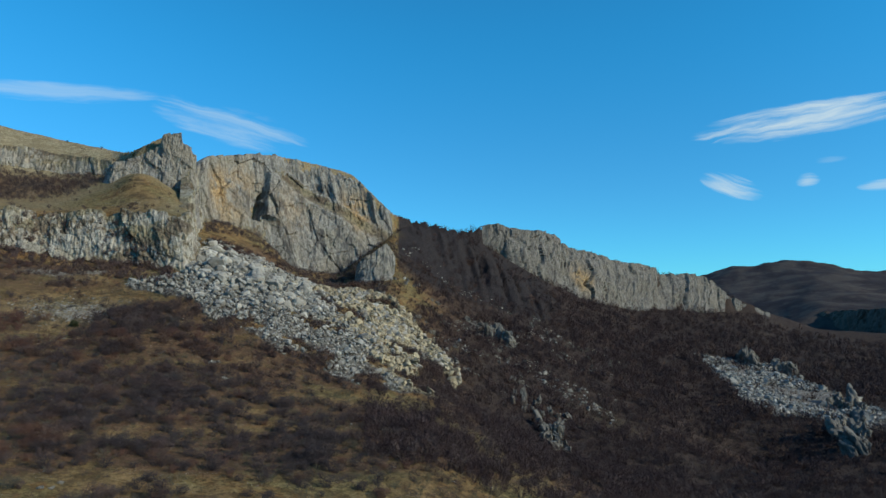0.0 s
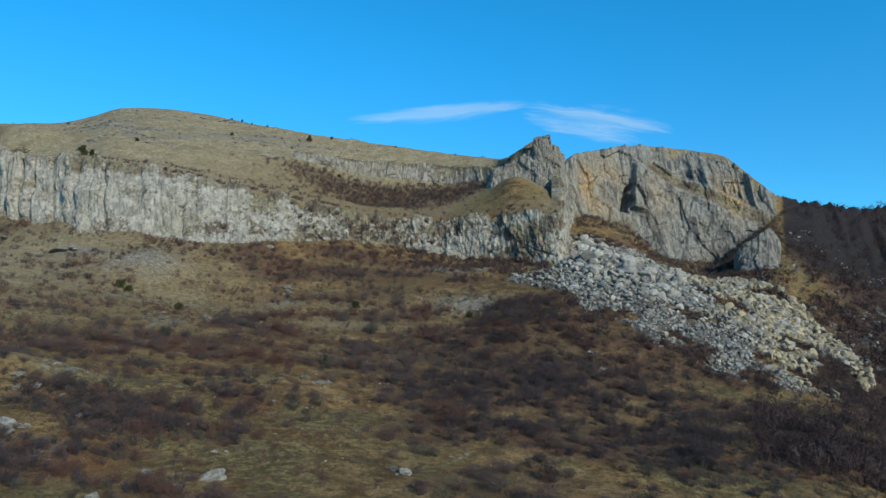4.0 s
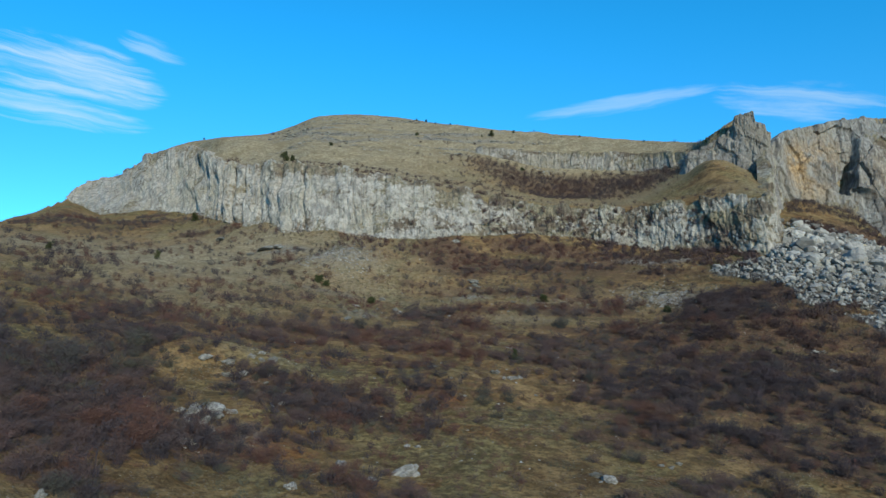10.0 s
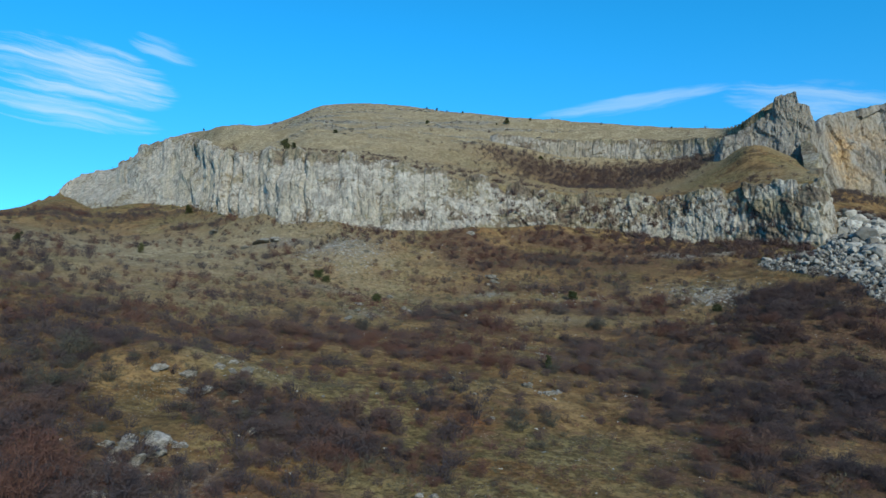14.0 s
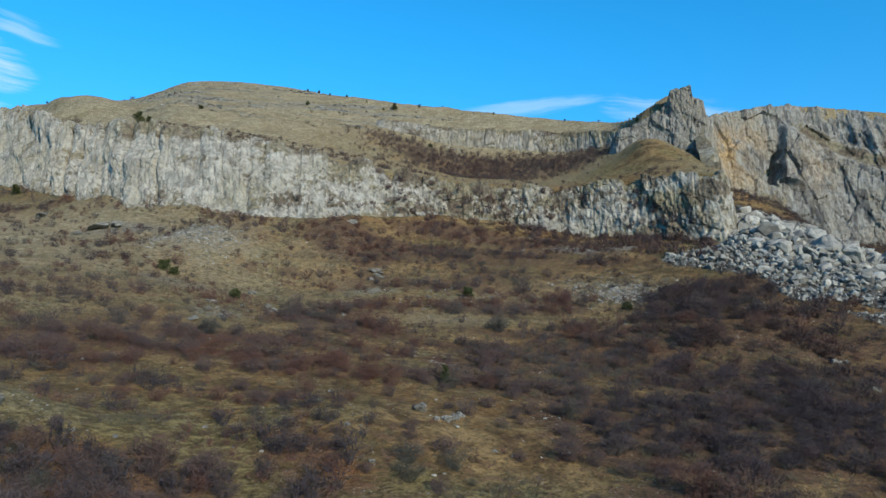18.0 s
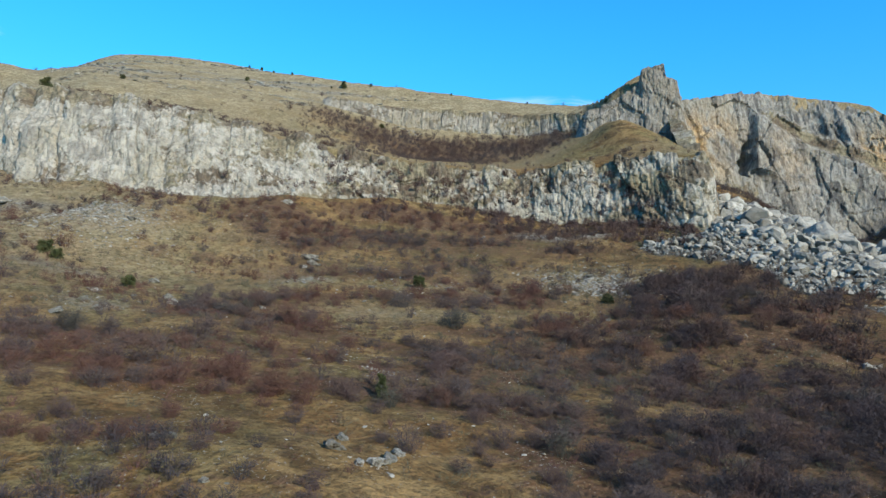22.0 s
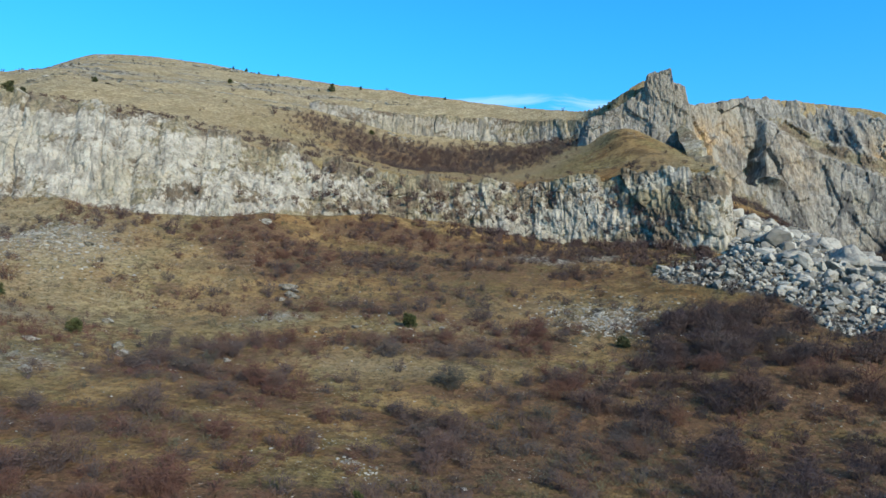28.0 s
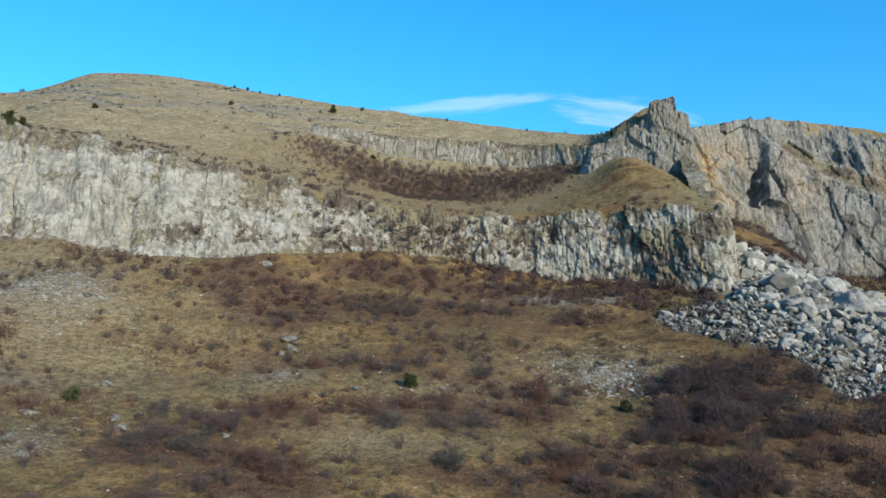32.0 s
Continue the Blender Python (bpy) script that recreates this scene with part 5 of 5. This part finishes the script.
def shrubs_east():
    r = np.random.default_rng(12)
    n = 20000
    a, d = r.uniform(26, 68, n), 90 * np.exp(r.uniform(0, 1, n) * np.log(7.0))
    x, y = polar(a, d)
    dark_and_shade = np.clip(1.25 - np.abs((a - 34.5) / 7.5) ** 2, 0, 1) * np.clip(1.3 - np.abs((d - 350 - (a - 34) * 3) / 72) ** 2, 0, 1)
    stone = east_fan(a, d)
    cliff = (d > np.interp(a, TAB_A, TAB_D[5]) - 3) & (d < np.interp(a, TAB_A, TAB_D[6]) + 3)
    k = (r.uniform(0, 1, n) < brush(x, y) * (1 - 0.8 * dark_and_shade) * (1 - 0.85 * stone)) & ~cliff
    x, y, d = x[k], y[k], d[k]
    s = np.exp(r.normal(0.95, 0.35, len(x))) * np.clip(d / 220, 0.8, 1.6)
    half = r.uniform(0, 1, len(x)) < 0.8
    near = d < 185
    for m, mat, name, shapes in ((half & near, TWIG_DARK, "ravine_thicket", SHRUB_RAVINE), (~half & near, TWIG, "ravine_brown_thicket", SHRUB_RAVINE),
                                 (half & ~near, TWIG_DARK, "valley_thicket", SHRUB_VALLEY), (~half & ~near, TWIG, "valley_brown_thicket", SHRUB_VALLEY)):
        strewn(name, shapes, on_ground(x[m], y[m]), np.stack([s[m], s[m], s[m] * 0.75], -1), turns(r, int(m.sum()), 6), mat, "dark bare scrub filling the ravine", "scrub")
    # scrub on ledges, at the foot of the hollow and along the rims
    a, d = r.uniform(13, 28.5, 1100), r.uniform(0, 1, 1100)
    foot = np.interp(a, TAB_A, TAB_D[5])
    d = foot - 2 - d ** 1.5 * np.interp(a, [13, 17, 20, 28], [18, 22, 45, 60])
    x, y = polar(a, d)
    s = np.exp(r.normal(0.4, 0.35, len(x)))
    strewn("hollow_thicket", SHRUB_VALLEY, on_ground(x, y), np.stack([s, s, s * 0.7], -1), turns(r, len(x), 6), TWIG, "brown scrub below the rock wall", "scrub")
    # scrub in the bare strips of the rockfall
    a, d = r.uniform(14, 34, 6000), r.uniform(138, 285, 6000)
    x, y = polar(a, d)
    gap = fbm(x / 9, y / 9, 0, 91, 3) > np.interp(a, [12, 17, 22, 30], [0.5, 0.34, 0.19, 0.08])
    k = gap & (d < np.interp(a, TAB_A, TAB_D[5]) - 2)
    x, y = x[k], y[k]
    s = np.exp(r.normal(0.25, 0.35, len(x)))
    strewn("rockfall_scrub", SHRUB_FAR, on_ground(x, y), np.stack([s, s, s * 0.7], -1), turns(r, len(x), 6), TWIG, "brown scrub between the fallen rocks", "scrub")
    # far crest
    a = np.concatenate([r.uniform(27.5, 36, 260), r.uniform(36, 57, 260)])
    d = np.interp(a, TAB_A, TAB_D[6]) + r.uniform(1, 16, len(a))
    x, y = polar(a, d)
    s = np.exp(r.normal(-0.1, 0.3, len(x)))
    strewn("crest_thicket", SHRUB_FAR, on_ground(x, y), np.stack([s, s, s * 0.8], -1), turns(r, len(x), 6), TWIG, "dark scrub along the crest", "scrub")


shrub_sets()
shrubs_east()


def hill_scrub():
    r = np.random.default_rng(19)
    a, d = r.uniform(-36, 10, 240), r.uniform(222, 335, 240)
    line_a = r.uniform(-25, -8, 170)
    line_d = np.interp(line_a, TAB_A, TAB_D[6]) + 15 + 5 * fbm(line_a / 3, line_a * 0, 0, 163, 3) + r.normal(0, 2.4, 170)
    a, d = np.concatenate([a, line_a]), np.concatenate([d, line_d])
    k = d > np.interp(a, TAB_A, TAB_D[6]) + 4
    x, y = polar(a[k], d[k])
    s = np.exp(r.normal(-0.25, 0.4, len(x)))
    strewn("hill_scrub", SHRUB_FAR, on_ground(x, y), np.stack([s, s, s * 0.7], -1), turns(r, len(x), 6), TWIG, "scattered low shrubs on the dry hilltop", "scrub")


hill_scrub()


def cliff_scrub():
    """Scrub rooted on the ledges and rim of the lower cliff, and at its foot."""
    r = np.random.default_rng(15)
    a = np.concatenate([r.uniform(-16, 11, 260), r.uniform(-40, 11, 130), r.normal(-16, 5, 150), r.uniform(-38, 11, 120), r.uniform(-2, 11, 160), r.normal(7.5, 1.2, 60), r.normal(2, 2.5, 80), r.normal(10.2, 0.5, 40), r.uniform(-20, 0, 40), r.uniform(-12, 10, 60)])
    u = np.concatenate([r.uniform(0.08, 0.9, 260), np.full(280, 1.05), np.full(500, -0.05), r.uniform(0.2, 0.8, 60)])
    f, t = edge_line(5, a), edge_line(6, a)
    p = f + (t - f) * u[:, None]
    out = np.stack([HX - p[:, 0], HY - p[:, 1]], -1)
    out /= np.linalg.norm(out, axis=1)[:, None]
    p[:, :2] += out * np.where(u < 0, 1.5 + 13 * r.uniform(0, 1, len(u)) ** 2, np.where(u > 1, -r.uniform(2, 6, len(u)), 0.9))[:, None]
    flat = (u < 0) | (u > 1)
    p[flat, 2] = height(p[flat, 0], p[flat, 1])
    s = np.exp(r.normal(0.1, 0.35, len(a))) * np.where(np.arange(len(a)) < 820, 1.0, 1.5)
    strewn("ledge_scrub", SHRUB_FAR, p, np.stack([s, s, s * 0.75], -1), turns(r, len(a), 10), TWIG, "brown scrub rooted on the cliff", "scrub")


cliff_scrub()


# ---- grass ----
def tuft(seed):
    r = np.random.default_rng(seed)
    V, F = [], []
    for _ in range(9):
        a, h = r.uniform(0, 6.28), r.uniform(0.5, 1)
        b = np.array([np.cos(a), np.sin(a), 0]) * r.uniform(0, 0.35)
        s = np.array([-np.sin(a), np.cos(a), 0]) * 0.032
        V += [b - s, b + s, b * r.uniform(2.0, 4.0) + np.array([0, 0, h])]
        F.append([len(V) - 3, len(V) - 2, len(V) - 1])
    return np.array(V), np.array(F)


def grass():
    r = np.random.default_rng(17)
    x, y = r.uniform(-75, 60, 70000), r.uniform(-30, 112, 70000)
    k = (scree_mask(x, y) < 0.5) & (fbm(x / 5, y / 5, 0, 57, 3) > -0.2)
    x, y = x[k], y[k]
    s = r.uniform(0.18, 0.42, len(x))
    strewn("grass_tufts", [tuft(i) for i in range(5)], on_ground(x, y, -0.02), np.stack([s, s, s * 0.55], -1), turns(r, len(x), 10), STRAW, "tufts of dry straw-coloured grass", "grass")


grass()


# ---- junipers ----
def juniper(x, y, tall, wide, seed, label, name="juniper"):
    """A small evergreen: a forked stem and a ragged crown of needle sprays."""
    r = np.random.default_rng(seed)
    root = new(name)
    root.matrix_world = Matrix.Translation((x, y, float(height(np.array([x]), np.array([y]))[0])))
    tagged(root, label, "juniper", "junipers on the hill")
    bm = bmesh.new()
    bmesh.ops.create_cone(bm, segments=7, radius1=0.06 * tall, radius2=0.015 * tall, depth=0.7 * tall, matrix=Matrix.Translation((0, 0, 0.3 * tall)))
    for k in range(4):
        a = k * 1.7 + r.uniform(0, 1)
        m = Matrix.Translation((math.cos(a) * wide * 0.12, math.sin(a) * wide * 0.12, tall * (0.3 + 0.12 * k))) @ Euler((0, radians(55), a)).to_matrix().to_4x4()
        bmesh.ops.create_cone(bm, segments=5, radius1=0.025 * tall, radius2=0.008 * tall, depth=wide * 0.4, matrix=m)
    part("trunk", bm, BARK, root)
    V, F = [], []
    lumps = [(r.normal(0, 0.16, 2) * wide, h) for h in np.linspace(0.16, 0.95, 9)]
    for c, h in lumps:
        rad = wide * 0.45 * (1.05 - h) ** 0.6 * r.uniform(0.7, 1.1)
        for _ in range(150):
            v = r.normal(0, 1, 3)
            v = v / np.linalg.norm(v)
            q = np.array([c[0], c[1], h * tall]) + v * rad * r.uniform(0.5, 1.0) * np.array([1, 1, 0.75])
            e = v * 0.15 * wide + np.array([0, 0, 0.07 * tall]) * r.uniform(0.3, 1)
            s = np.cross(e, r.normal(0, 1, 3))
            s = s / (np.linalg.norm(s) + 1e-9) * 0.038 * wide
            i = len(V)
            V += [q - s, q + s, q + e]
            F.append([i, i + 1, i + 2])
    crown = new("crown", mesh_of("crown", V, F, NEEDLE))
    crown.parent = root
    return root


# x, y, height, width
JUNIPERS = [(-128, 146, 3.4, 3.0), (-102, 89.8, 2.8, 1.8), (-114, 67.6, 2.2, 2.0), (-99, 154.5, 4.0, 3.2), (-96, 155.2, 2.4, 2.2), (-35.5, 216, 3.0, 2.6), (-55.3, 83.5, 1.7, 2.6), (-4.1, 85.9, 2.0, 2.0),
            (21, 81.4, 1.5, 1.9), (-131.7, 165, 2.6, 2.6), (-39.6, 75, 1.6, 2.2), (-4.5, 38.3, 2.1, 1.3), (-53, 82.6, 1.5, 1.9), (-66, 210, 1.6, 1.6), (-90, 175, 1.5, 1.8), (-20, 190, 1.4, 1.6)]
for _i, (_x, _y, _h, _w) in enumerate(JUNIPERS):
    juniper(_x, _y, _h * 0.8, _w * 0.8, 60 + _i, "dark green juniper bush on dry grass")
# small trees on the skyline: heading and how far before the crest
for _i, (_a, _b, _h) in enumerate([(-15.2, 3, 2.2), (-14.4, 1, 2.6), (-13.6, 2, 2.0), (-12.4, 2, 1.8), (-7.2, 3, 2.4), (-1.9, 2, 1.9), (3.1, 2, 1.8), (7.6, 1, 2.4), (-32.0, 2, 2.2), (-11.0, 6, 1.4), (-30.2, 3, 1.4),
                                   (-9.8, 12, 1.6), (29.4, 2, 2.4), (31.0, 2, 1.8), (30.4, 3, 1.6)]):
    _d = float(np.interp(_a, TAB_A, TAB_D[10 if _a < 11 else 6])) - _b
    _x, _y = polar(_a, _d)
    juniper(float(_x), float(_y), _h * 0.45, _h * 0.42, 90 + _i, "small dark juniper on the skyline", "skyline_juniper")
